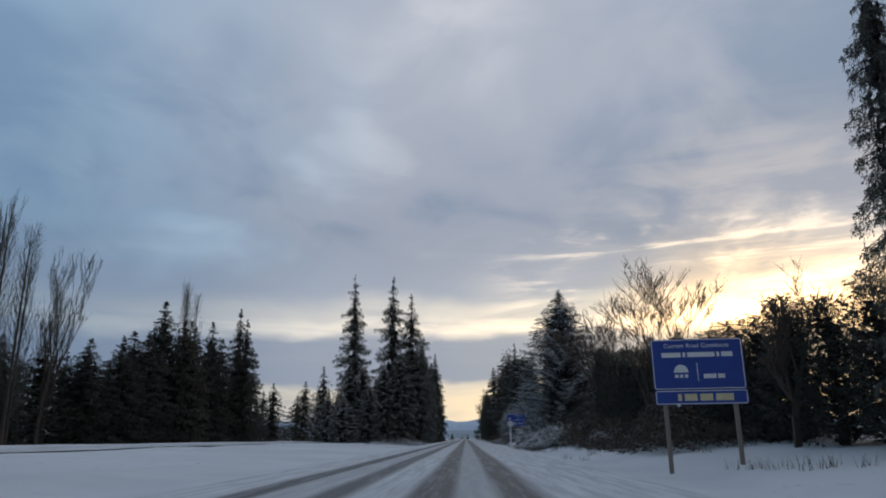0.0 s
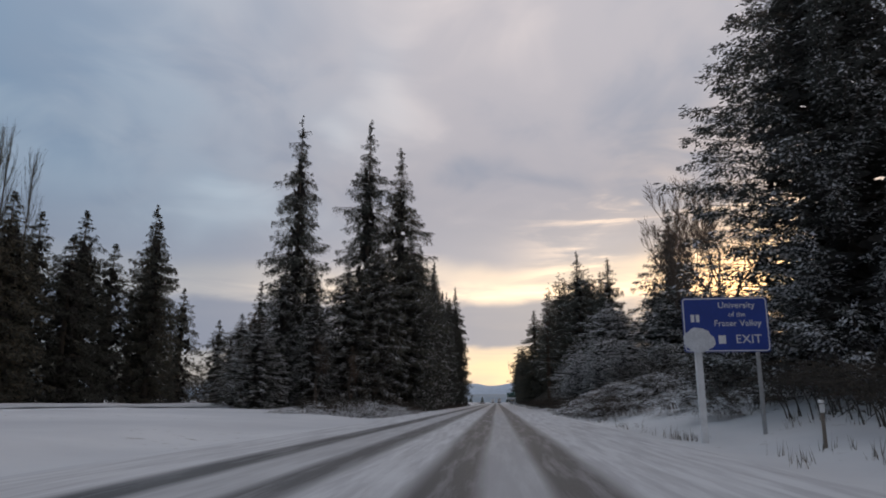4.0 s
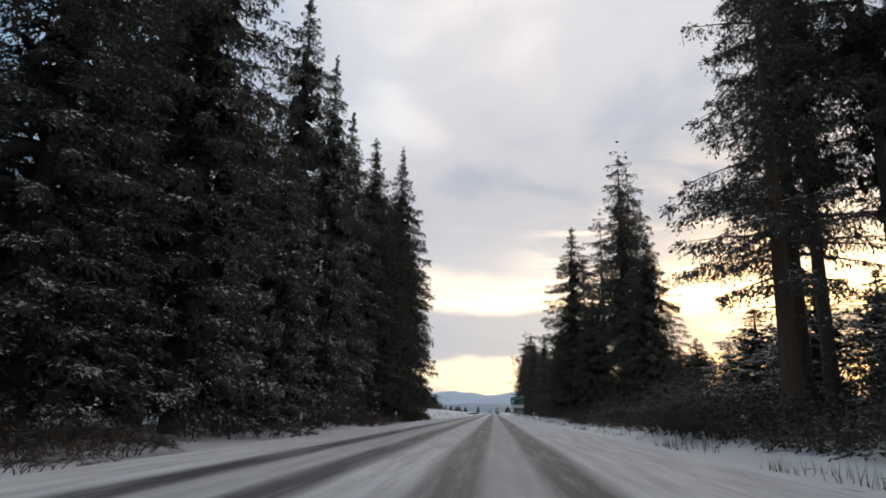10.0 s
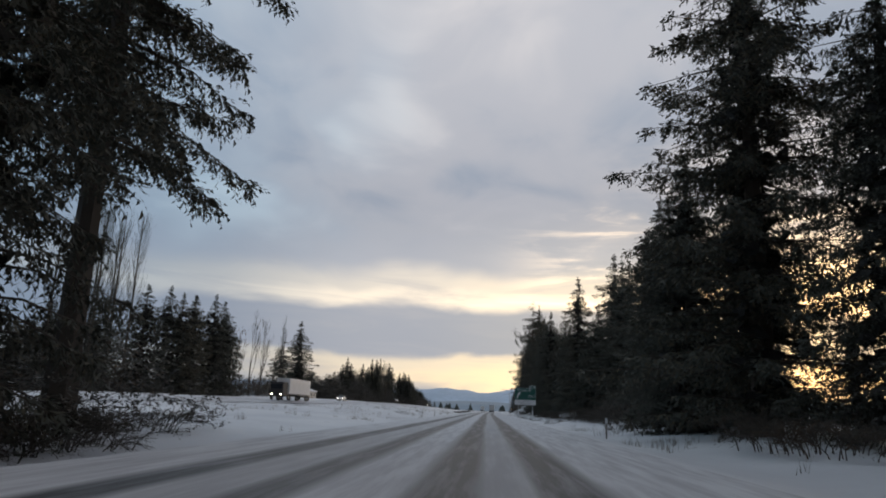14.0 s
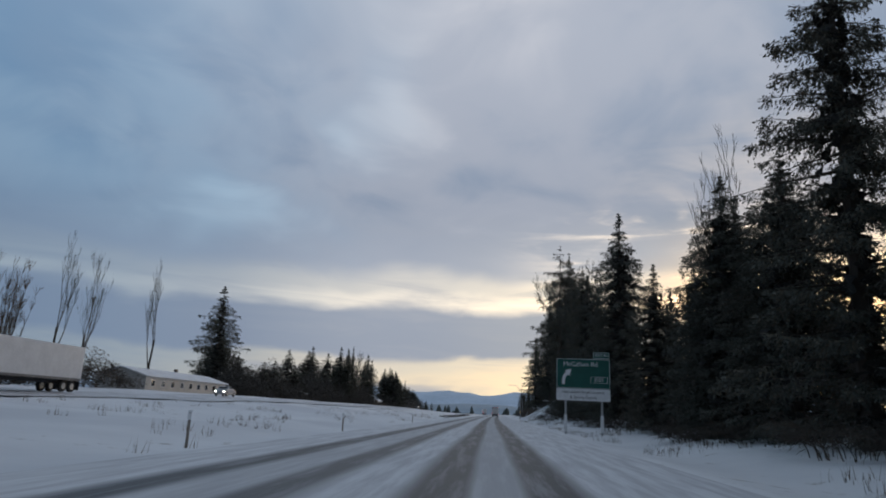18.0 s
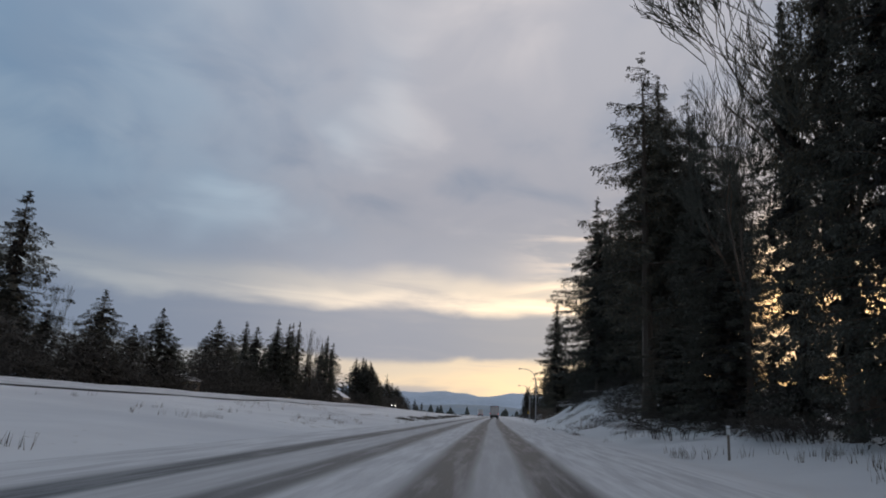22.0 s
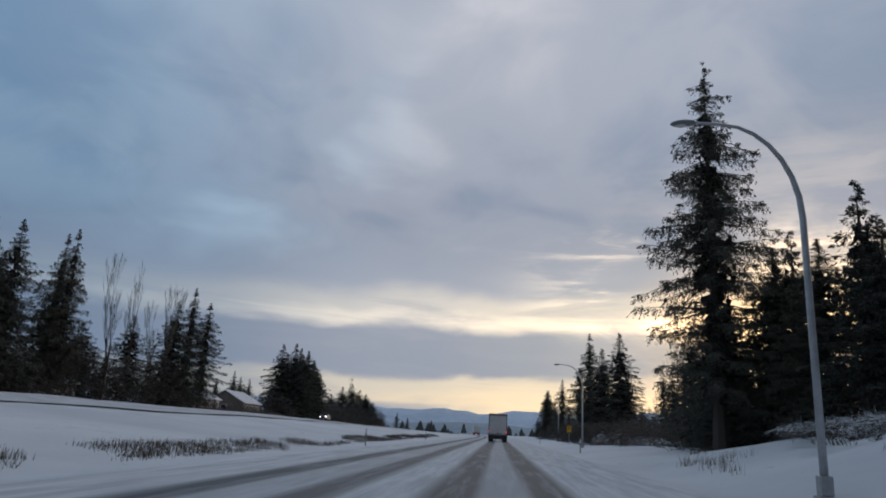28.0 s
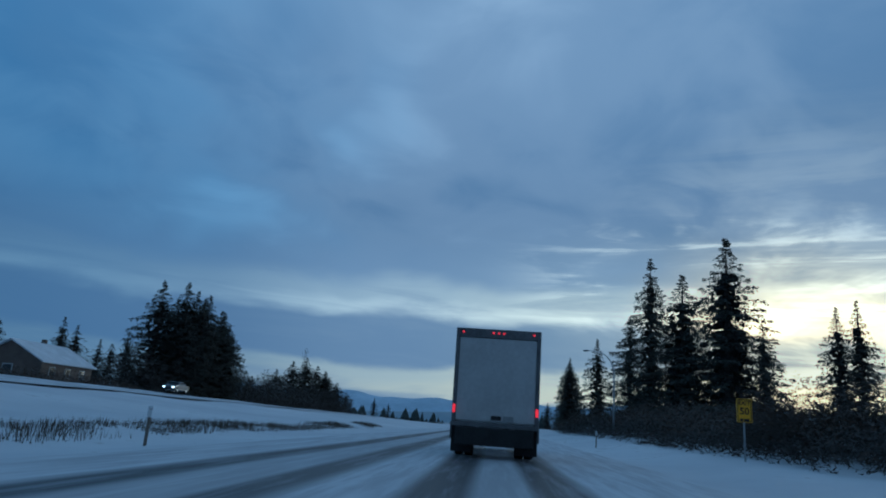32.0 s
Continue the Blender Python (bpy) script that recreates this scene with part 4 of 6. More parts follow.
# ---- trees along the east verge, from the start ----
E1, E2, E3 = "trees along the verge", "roadside hedge cedars", "trees on the bank"
row("spruce", E1, (15.3, 22.5, 20, 1.6), (19.5, 16, 18, 2.0))
row("bare", "bare trees by the blue sign", (14.6, 31.5, 9.6, 3.2), (14.0, 52, 11.0, 3.8), (17, 84, 13.8, 5.0), (16.5, 37, 9.0, 3.2))
plant("oak", 12.8, 46.5, 13.0, 4.0, "bare trees by the blue sign")
plant("oak", 21.5, 107, 20.5, 6.5, "bare trees by the blue sign")
row("column", E2, (14.6, 54.5, 7.8, 1.0), (14.4, 57, 7.9, 1.1), (14.3, 59.5, 8.2, 1.1), (14.2, 62, 8.6, 1.1), (14.2, 64.8, 8.6, 1.2),
    (14.1, 67.5, 9.0, 1.1), (14, 69.6, 9.5, 1.1), (14, 72, 10.0, 1.2), (14.4, 50, 7.6, 1.2), (14.6, 46, 7.4, 1.2), (15, 42, 7.2, 1.3),
    (15.2, 39.5, 7.4, 1.5), (15.6, 36.5, 7.2, 1.5), (15.8, 33.5, 7.6, 1.6), (16.2, 30.5, 7.0, 1.6), (16.6, 27.5, 7.2, 1.6), (17, 24.5, 7.0, 1.6))
row("cedar", E1, (17.5, 44, 7.6, 2.6), (17.8, 50, 7.6, 2.6), (17.5, 56, 7.6, 2.6), (17.6, 62, 8, 2.6), (17.5, 68, 8.4, 2.6), (17.8, 75, 9, 2.8), (18.5, 80, 8.4, 2.8),
    (20, 87, 8.6, 3), (21, 94, 9, 3), (24, 109, 10.3, 2.6), (25, 101, 9, 3), (18, 38, 7, 2.6), (20, 30, 7.2, 2.8), (21, 23, 7, 2.8))
plant("great_spruce", 17.0, 120, 26.2, 8.6, E1)
plant("cedar", 24.5, 121, 17, 3.6, E1)
row("cedar", E1, (26, 130, 16, 5), (24, 134, 14, 5), (20.5, 127, 13, 4.5), (23, 113, 9, 4))
row("cedar", E1, (24, 126, 14, 4), (15.5, 135, 9, 3), (22, 137, 12, 3.5), (26, 118, 11, 3.4))
# big bare maple, firs and pines before the bend in the wood
plant("maple", 25.5, 178, 32.0, 9.5, E1)
plant("maple", 25.5, 163, 27.0, 8.5, E1)
plant("maple", 23, 171, 24.0, 7, E1)
row("snow_bush", "snowy bushes on the verge", (11.6, 187, 8.0, 3.4), (14.6, 184, 10, 4.2), (18, 182, 9.5, 4.2), (21.5, 178, 9, 4), (13, 195, 9, 3.4), (16, 176, 7.5, 3.6), (13.5, 179, 7, 3.2), (17, 191, 11, 4), (18.5, 202, 17.5, 6.4))
plant("fir", 29.5, 203, 33, 6.8, E1)
row("cedar", E1, (24.5, 192, 16, 6.2), (17.5, 201, 15, 3.8), (26.5, 186, 18, 6.6), (28, 198, 22, 6.6), (31, 190, 18, 6))
row("fir", E1, (20.3, 211, 26.5, 4.8), (16.2, 221.5, 29.7, 5.2), (19.5, 213, 24, 4.6), (25, 196, 20, 4))
row("pine", E1, (17, 247.5, 27, 4.0), (17.3, 237.5, 26, 4.2), (19, 234, 28, 4.2), (17.2, 227, 25, 4.0), (18.6, 222, 24, 4.0), (21, 241, 28, 4.6), (22, 251, 28, 4.8), (15.7, 251.5, 29.9, 4.0))
row("open_fir", E1, (16.8, 257, 31, 6.2), (11.8, 246.5, 25.6, 4.8))
row("cedar", E1, (19.5, 198, 13.5, 3.4), (13.8, 209, 12, 3.4), (14.2, 229, 11, 3.2), (21, 203, 17, 4))
row("cedar", E1, (20, 262, 9, 4), (22, 250, 10, 4), (18.5, 244, 8, 3.4), (24, 257, 11, 4.4), (19.5, 271, 9, 3.6), (26, 266, 11, 4))
row("cedar", E1, (40, 332, 14.9, 3.8), (41, 322, 13.7, 3.8), (40, 340, 13.1, 3.6), (43, 315, 13, 3.8), (38, 349, 14, 3.8))
row("fir", E1, (13.8, 340.5, 34, 7.2), (16.6, 306, 30, 5.0), (20.8, 328, 22, 4.2))
row("open_fir", E1, (17.4, 312, 37.5, 6.4), (20.6, 322, 39.5, 4.8), (17, 349, 31, 5.6), (17.6, 331, 33, 5.4), (20.3, 316, 30, 5.0))
row("cedar", E1, (26, 330, 13, 4.4), (29, 338, 14, 4.4), (32, 331, 13, 4.4), (27, 322, 11, 4), (24.5, 343, 13, 4))
row("cedar", E1, (16, 331.5, 20, 4), (12.5, 349, 18, 3.6), (19, 357, 19, 4), (14.8, 362, 20, 4))
row("spruce", E1, (18, 299, 22, 4.2), (24, 335, 22, 4.0))
row("fir", E1, (13.9, 416, 22.9, 4.4), (17.2, 404, 23.8, 4.6), (17.2, 396, 21.5, 4.2), (20.5, 408, 24, 5.2), (17.5, 376, 24, 5.0), (18, 385, 23, 4))
row("cedar", E1, (16.2, 410, 17, 3.8), (14.6, 424, 15, 3.6), (17, 430, 16, 3.6), (14.4, 433, 17, 3.4), (18, 441, 18, 3.6), (15, 405, 12, 3.2), (18, 452, 15, 3.4))
plant("cedar", 13.9, 466.5, 24.2, 4.2, E1)
row("spruce", E1, (12.9, 446, 13.9, 2.8), (14.6, 436, 12.6, 2.8), (17.5, 459, 14, 3.2), (14.6, 498, 23.2, 3.4), (16.2, 511, 26, 2.8))
row("alder", E1, (14.8, 433, 21, 3.8), (26, 475, 25.4, 4.4), (27.5, 468, 24, 4.0), (20, 496, 26, 5), (20.6, 506, 28.5, 5.4))
row("oak", E1, (17.2, 506, 27.6, 8.0), (15.2, 517, 26, 5.4))
row("fir", E1, (14.3, 502.5, 25.6, 3.0), (16, 525.6, 24, 4.0))
row("open_fir", E1, (14.0, 538, 36, 6.8), (21.7, 508.6, 27.8, 3.6), (18, 536.6, 31.5, 5.0), (19.8, 532.6, 27, 4.6), (17.6, 545, 33, 6.8))
plant("high_fir", 16.4, 541.5, 36, 6.0, E1)
row("pine", E1, (19, 541, 28, 4.4), (22, 536, 27, 4.2))
row("cedar", E1, (15, 519, 13, 3.4), (14.4, 530, 10, 3), (14.6, 490, 14, 3.6), (17.5, 483, 17, 3.6), (15, 478, 15, 3.4))
row("fir", E3, (15.0, 574, 33.3, 4.8), (17.5, 569, 31.5, 4.6), (21.5, 583, 31, 5.0), (19.6, 560, 33, 5.0), (22, 564, 30, 5), (18.6, 589, 34, 9.6))
plant("alder", 21.5, 566, 29.5, 5.5, E3, "leaning bare tree among the firs on the bank")
row("cedar", E3, (17.8, 584, 29, 4.2), (21, 577, 27, 4.2), (20.5, 592, 19, 3.6), (23.5, 588, 22, 4))
plant("alder", 20.5, 549, 22, 4.5, E3)
row("thin", E3, (25, 651, 18.8, 5.2), (25, 640, 19.2, 5.2), (25, 624, 18.1, 4.9), (25, 612, 15.5, 4.6), (25.5, 603, 13.5, 4.3), (29, 632, 18, 5.2), (28, 618, 17, 4.9), (30, 648, 19, 5.2), (26, 595, 12.5, 4.3))
plant("fir", 15.5, 641.5, 28.6, 5.0, E1, "tall single fir with long tiered limbs")
row("cedar", E1, (17.8, 646, 11.5, 3.2), (18.5, 651, 10, 3), (19.5, 641, 14.6, 3.4), (20, 635.5, 13.8, 3.2), (20.5, 629.5, 13.2, 3.2), (22, 647, 15, 3.4), (20.5, 655, 12.5, 3))
row("spruce", E1, (20.5, 665.5, 12.4, 2.8), (25, 672, 13, 3), (22.5, 660, 11, 2.6))
row("alder", "bare trees past the lamp", (29, 705, 24.0, 3.4), (37, 712, 19, 3.2), (32, 760, 22, 2.6))
row("fir", "firs past the exit", (26.4, 782, 28.5, 5.2), (24.6, 789, 20, 4.0))
row("cedar", "firs past the exit", (28.2, 771, 18.5, 3.6), (31, 763, 16.5, 3.6), (25.5, 778, 13, 3.2))
row("spruce", "firs past the exit", (29.8, 757, 25.4, 6.0), (27.5, 768, 23, 5.6), (32.5, 762, 18, 3.6), (49, 796, 21.9, 3.4), (44, 755, 18.1, 2.8), (40.6, 753, 16.8, 2.6),
    (45, 741, 15, 2.8), (53, 755, 16.3, 3.0), (58, 770, 17, 3), (36, 800, 15, 3), (21, 800, 17.5, 3), (17.5, 812, 15, 2.6), (19.5, 830, 16, 3), (23, 845, 13, 3))

# ---- trees west of the road ----
W1, W2 = "trees along the median", "trees across the opposite lanes"
row("poplar", W2, (-68, 96, 37, 4.0), (-70, 100, 40, 4.2), (-69, 104, 36, 4.0), (-71, 108, 33, 3.8), (-74, 180, 43, 3.4), (-76, 184, 45, 3.6), (-74.5, 188, 42, 3.4))
row("alder", W2, (-75, 124, 38, 7), (-73, 119, 36, 6), (-79, 130, 36, 6))
row("cedar", W2, (-76, 172, 36, 6), (-80, 180, 34, 6), (-74, 184, 33, 5.5), (-77, 195, 33, 5), (-76.5, 207, 36.4, 5.5), (-78, 220, 33, 5.5), (-79, 163, 27, 6), (-76, 152, 24, 5), (-77, 140, 22, 5),
    (-79, 128, 20, 5), (-78, 114, 19, 5), (-80, 100, 18, 5))
row("fir", W2, (-77, 234, 45, 5.5), (-72, 226, 40, 5.0))
row("cedar", W2, (-77, 251, 28.7, 4), (-72, 262, 22, 4), (-68, 297, 25.4, 4.5), (-74, 308, 20, 4))
row("fir", W1, (-30, 187.5, 44.4, 5.4), (-19.8, 190, 44.6, 6.2), (-14.6, 188.5, 39.5, 6.4))
row("cedar", W1, (-30, 183, 21.5, 3.8), (-27, 185, 21.5, 3.8), (-30, 173, 12, 3.6), (-21, 183.5, 21, 4.6), (-17, 184.5, 25, 4.6), (-12.6, 188.5, 27, 3.8), (-24.5, 180, 15, 3.8), (-35, 180, 13, 3.6),
    (-12.4, 199.5, 27, 4.2), (-14, 194, 25, 4.4), (-16, 206, 28, 4.8), (-13.5, 212, 26, 4.4), (-17.5, 221, 24, 4.4), (-20.5, 218, 23.5, 4.4), (-25, 214, 22, 4.4))
row("alder", W1, (-23, 176, 10, 3.0), (-19, 178, 8.5, 2.6), (-31.6, 266, 36, 4.0), (-33, 176, 13, 3))
row("spruce", W1, (-14.8, 249, 33.2, 5.0), (-15.5, 287, 33, 4.0), (-20.3, 255.5, 33.9, 5.4), (-16.4, 271.5, 38.4, 4.4), (-13.0, 268.5, 29.5, 3.0), (-17, 241, 27, 4.8))
row("spruce", W1, (-13.2, 309.8, 37.7, 4.4), (-14.2, 295, 31.5, 4.6))
row("fir", W1, (-14, 291, 31, 5.0), (-16.5, 302, 28, 5), (-16, 308, 22, 4.8), (-19, 268, 27, 4.5))
plant("high_fir", -16.2, 329, 34, 6.6, W1)
row("spruce", W1, (-18.6, 247.6, 21, 3.8), (-21.5, 243.6, 15, 3.6))
row("cedar", W1, (-20.5, 321, 13, 3.2), (-22, 327, 11, 3))
row("cedar", W1, (-13, 303, 27, 4.2), (-15, 300, 26, 4.6), (-17, 312, 26, 4.6), (-14.2, 319, 28, 4.4), (-14.5, 262, 20, 3.2), (-18, 262, 24, 4.6), (-16, 314, 20, 4.4))
row("poplar", W2, (-62, 396, 26.5, 3.2), (-60, 398.5, 28.5, 3.4), (-62, 401, 30, 3.4), (-60, 403.5, 31, 3.6), (-62, 406, 30.5, 3.4), (-60, 408.5, 31.3, 3.6), (-62, 411, 30.5, 3.4), (-60, 414, 32, 3.2))
row("cedar", W2, (-60, 419, 20.1, 3.6), (-60, 427.6, 21.4, 3.4), (-60, 439, 21.6, 3.4), (-60, 387, 9.8, 3), (-58, 434, 20.9, 3), (-58, 444, 22.5, 3.4), (-58, 449.5, 22, 3.4), (-60, 456, 20, 3.4), (-58.5, 430, 20.5, 3), (-63, 410, 15, 4), (-63, 398, 14, 4))
row("coppice", W2, (-65, 474.5, 19.4, 5.0), (-66, 467, 18.6, 4.8))
row("alder", W2, (-63, 484, 25.4, 3.4), (-62, 489, 24, 3.2), (-63.4, 512.6, 27.3, 3.8), (-67, 478, 18.5, 4), (-100, 620, 26, 3), (-101, 626, 27, 3))
row("fir", W2, (-75.8, 575, 32.6, 6.2), (-62.6, 671, 25.2, 3.8), (-63, 687.5, 26.2, 2.9), (-60, 673.5, 24.2, 3.6), (-60.5, 686, 26.6, 2.8), (-80.8, 695, 27, 4.6))
row("cedar", W2, (-64, 580, 12.5, 4), (-63.4, 601, 17.9, 3.2), (-107, 655, 29.5, 6.0), (-67.2, 638.5, 20.5, 4.4), (-66, 663, 22, 4), (-66, 679, 21, 4), (-70, 655, 18, 4), (-72, 590, 10, 4))
row("alder", W2, (-63.7, 720, 22.4, 3.2), (-58, 695, 25.8, 3), (-62, 708, 27.6, 3), (-66, 645, 19, 2.6), (-61, 728, 17, 2.8), (-82, 600, 16, 3))
row("alder", W2, (-62, 721, 26, 3.2), (-63, 726, 27, 3.2))
row("fir", W2, (-61, 737, 25, 4.0), (-62, 731, 27, 3.6))
row("spruce", W2, (-62.4, 725, 23.3, 3.8), (-64, 712, 18, 3.6))
row("cedar", W2, (-62.7, 812.3, 25.6, 4.4), (-65, 806, 24.5, 4.4), (-60, 818, 24.0, 4.2), (-67, 818, 23, 4.4), (-61, 830, 22, 4), (-64, 842, 20, 4), (-63, 822, 23, 4.4))
row("cedar", W2, (-69, 940, 21.3, 4.6), (-67, 950, 19, 4.6), (-72, 932, 19, 4.6), (-66, 962, 17, 4.6), (-64, 976, 14, 4.4), (-75, 922, 15, 4.4), (-63, 948, 17, 4.4))
plant("alder", -68, 936, 25, 2.4, W2)
row("thin", W2, (-101, 863, 19.2, 4.4), (-97, 870, 17, 4), (-105, 856, 16, 4), (-138, 890, 26, 5), (-134, 884, 21, 4.6), (-88, 868, 14, 4), (-80, 850, 14, 4))


row("cedar", W2, (-59.5, 806, 20, 4), (-57.5, 822, 18, 4), (-58.5, 812, 22.5, 4), (-64, 826, 22, 4.2), (-60, 826, 22, 4), (-62, 816, 24.5, 4), (-66, 832, 19, 4))
row("cedar", W2, (-64, 650, 15, 3.6), (-68, 668, 18, 4), (-64.5, 676, 20, 3.6), (-65, 690, 19, 3.6), (-66, 700, 15, 3.6), (-64, 726, 13, 3.2), (-68, 634, 16, 3.6), (-62, 604, 13, 3.2), (-66, 596, 14, 3.4))
row("cedar", W2, (-73, 178, 32, 5), (-78, 190, 31, 5), (-74, 200, 30, 5), (-80, 214, 31, 5), (-75, 228, 31, 5), (-79, 240, 30, 5), (-74, 160, 26, 5), (-73, 146, 21, 5), (-74, 134, 19, 5), (-76, 106, 17, 5))
row("cedar", W2, (-74, 570, 18, 4), (-78, 580, 17, 4), (-71, 578, 14, 3.6))


def woods(seed, count, x0, x1, y0, y1, h0, h1, group):
    """Trees further back that close the view between the nearer ones."""
    rng = random.Random(seed)
    for _ in range(count):
        x, y = rng_unit(rng, x0, x1), rng_unit(rng, y0, y1)
        h = rng_unit(rng, h0, h1)
        plant("thin", x, y, h, h * (rng_unit(rng, 0.22, 0.32) if h > 9 else rng_unit(rng, 0.34, 0.5)), group)


woods(1, 16, 22, 40, 40, 110, 6, 9, "woods east of the road")
woods(2, 16, 26, 44, 135, 215, 9, 15, "woods east of the road")
woods(3, 10, 26, 40, 215, 262, 7, 11, "woods east of the road")
woods(4, 26, 20, 40, 370, 470, 9, 15, "woods east of the road")
woods(5, 18, 23, 42, 475, 560, 7, 11, "woods east of the road")
woods(6, 12, 34, 60, 560, 680, 8, 13, "woods east of the road")
woods(7, 14, 18, 70, 800, 1000, 8, 14, "woods east of the road")
woods(8, 18, -44, -20, 190, 258, 12, 22, "woods in the median")
woods(9, 30, -100, -82, 90, 330, 14, 24, "woods west of the road")
woods(10, 20, -84, -64, 380, 640, 6, 10, "woods west of the road")
woods(11, 26, -90, -70, 640, 960, 7, 13, "woods west of the road")
woods(12, 18, -120, -66, 960, 1180, 10, 16, "woods west of the road")


def far_forest():
    """Woods so far off that single trees cannot be counted."""
    rng = random.Random(77)
    s = Soup()
    for k in range(900):
        y = rng_unit(rng, 1150, 2300)
        x = rng_unit(rng, 14, 560) if rng.random() < 0.5 else rng_unit(rng, -620, -22 - (y - 1150) * 0.02)
        h, r = rng_unit(rng, 7, 14), rng_unit(rng, 2.2, 4.2)
        z = ground_height(x, y) - 0.3
        i = len(s.v)
        for lvl, (f, w) in enumerate(((0.0, 0.9), (0.35, 1.0), (0.7, 0.55))):
            for j in range(6):
                a = math.tau * j / 6 + lvl * 0.5
                rr = r * w * rng_unit(rng, 0.7, 1.2)
                s.v.append(Vector((x + rr * math.cos(a), y + rr * math.sin(a), z + h * f)))
        s.v.append(Vector((x, y, z + h)))
        for lvl in (0, 6):
            for j in range(6):
                s.f.append((i + lvl + j, i + lvl + (j + 1) % 6, i + lvl + 6 + (j + 1) % 6, i + lvl + 6 + j))
        for j in range(6):
            s.f.append((i + 12 + j, i + 12 + (j + 1) % 6, i + 18))
    tagged(shared("far_forest", s.mesh("far_forest", FAR_WOOD)), "distant dark evergreen woods along the valley floor", "forest", kind="stuff")


far_forest()

# ---- dense growth at the foot of the trees ----
LOW = "dark tangled undergrowth below the trees"
undergrowth("hedge_growth", 21, 15.0, 19.5, 30, 112, 5.2, 5200, "dark tangled hedge growth behind the blue sign")
undergrowth("spruce_growth", 22, 12.5, 22, 108, 140, 4.0, 2600, LOW)
undergrowth("wood_growth", 23, 11.0, 22, 170, 225, 4.2, 5000, LOW)
undergrowth("pine_growth", 24, 11.0, 22, 222, 300, 3.6, 5600, LOW)
undergrowth("fir_growth", 25, 12.5, 22, 296, 372, 4.2, 4600, LOW)
undergrowth("verge_growth", 26, 12.6, 21, 368, 470, 4.6, 6400, LOW)
undergrowth("edge_growth", 27, 12.8, 21, 468, 562, 3.6, 5600, LOW)
undergrowth("bank_growth", 28, 17.5, 27, 562, 668, 6.5, 8600, LOW)
undergrowth("exit_growth", 29, 15.5, 25, 676, 830, 3.6, 16000, "dark shrubs and brambles beyond the exit lane")
undergrowth("exit_wood_growth", 35, 27, 62, 735, 800, 6.5, 7000, "dark shrubs and brambles beyond the exit lane", size=1.4)
undergrowth("hedge_brambles", 37, 9.8, 14.0, 36, 80, 2.7, 3600, "low dark brambles along the foot of the hedge", BRUSH_DARK)
undergrowth("wood_brambles", 38, 8.9, 13.0, 168, 234, 1.8, 2600, "low dark brambles flecked with snow along the verge", BRUSH_DARK)
undergrowth("pine_brambles", 39, 8.7, 12.5, 254, 308, 1.8, 2200, "low dark brambles flecked with snow along the verge", BRUSH_DARK)
undergrowth("fir_brambles", 42, 8.9, 12.5, 226, 256, 1.8, 1700, "low dark brambles flecked with snow along the verge", BRUSH_DARK)
undergrowth("bank_brambles", 41, 13.8, 19.5, 556, 606, 2.4, 3600, "dark brambles along the top of the snowy bank")
undergrowth("exit_brambles", 40, 13.2, 17.5, 690, 792, 2.2, 4200, "low dark brambles beside the exit lane")
undergrowth("median_growth", 30, -21, -12.6, 176, 338, 4.6, 8200, LOW)
undergrowth("far_growth", 31, -67, -58, 380, 502, 5.0, 7000, "dark hedgerow across the opposite road", size=1.8)
undergrowth("field_growth", 32, -67, -57, 550, 728, 8.5, 14000, "dark hedgerow across the opposite road", size=2.1)
undergrowth("garden_growth", 36, -61.5, -57.5, 726, 792, 2.2, 2600, "low dark garden shrubs in front of the houses", size=1.2)
undergrowth("house_growth", 33, -69, -57, 792, 985, 8.0, 14000, "dark hedgerow across the opposite road", size=2.2)
undergrowth("west_growth", 34, -86, -70, 60, 330, 9.0, 8200, "dark woodland edge across the opposite road", size=2.2)

# ---- thickets, brambles and dead grass ----
THICKETS = [brush(101, "snowy_thicket", BRUSH, 46, 1.0, 5), brush(102, "snowy_thicket", BRUSH, 44, 1.15, 5), brush(103, "dark_thicket", snow_dusted("brambles", (0.066, 0.057, 0.048), snow=0.08), 38, 0.6)]


def thicket(x, y, r, h, k, group="thickets on the verge"):
    names = ("snow-laden arching brambles on the verge", "snow-covered shrub with bent twigs", "dark bramble thicket with patches of snow")
    me = THICKETS[k]
    ob = shared("thicket", me)
    ob.matrix_world = Matrix.Translation((x, y, ground_height(x, y) - 0.05)) @ Matrix.Rotation(pick.random() * 6.3, 4, "Z") @ Matrix.Diagonal((r / 2, r / 2, h / 2, 1))
    tagged(ob, names[k], "shrub", group)


def thickets(seed, count, x0, x1, y0, y1, r0, r1, h0, h1, kinds):
    rng = random.Random(seed)
    for _ in range(count):
        thicket(rng_unit(rng, x0, x1), rng_unit(rng, y0, y1), rng_unit(rng, r0, r1), rng_unit(rng, h0, h1), rng.choice(kinds))


thickets(1, 24, 12.6, 15.5, 34, 108, 1.8, 2.8, 1.4, 2.6, (2, 2, 0))
thickets(14, 16, 12.6, 16.5, 92, 114, 2.4, 3.4, 2.0, 3.2, (2, 2, 1))
thickets(16, 22, 9.6, 13.0, 77, 90, 2.2, 3.0, 1.8, 3.0, (1, 1, 0))
thickets(22, 12, 10.4, 13.0, 78, 88, 3.2, 4.0, 3.2, 4.6, (1, 1, 0))
thickets(18, 26, 8.8, 12.6, 138, 172, 1.6, 2.6, 1.2, 2.4, (0, 1, 2))
thickets(15, 12, 12.8, 16.5, 138, 160, 2.2, 3.2, 1.8, 3.0, (0, 1))
thickets(2, 18, 10.6, 16, 120, 176, 1.8, 2.8, 1.0, 2.2, (0, 2, 1))
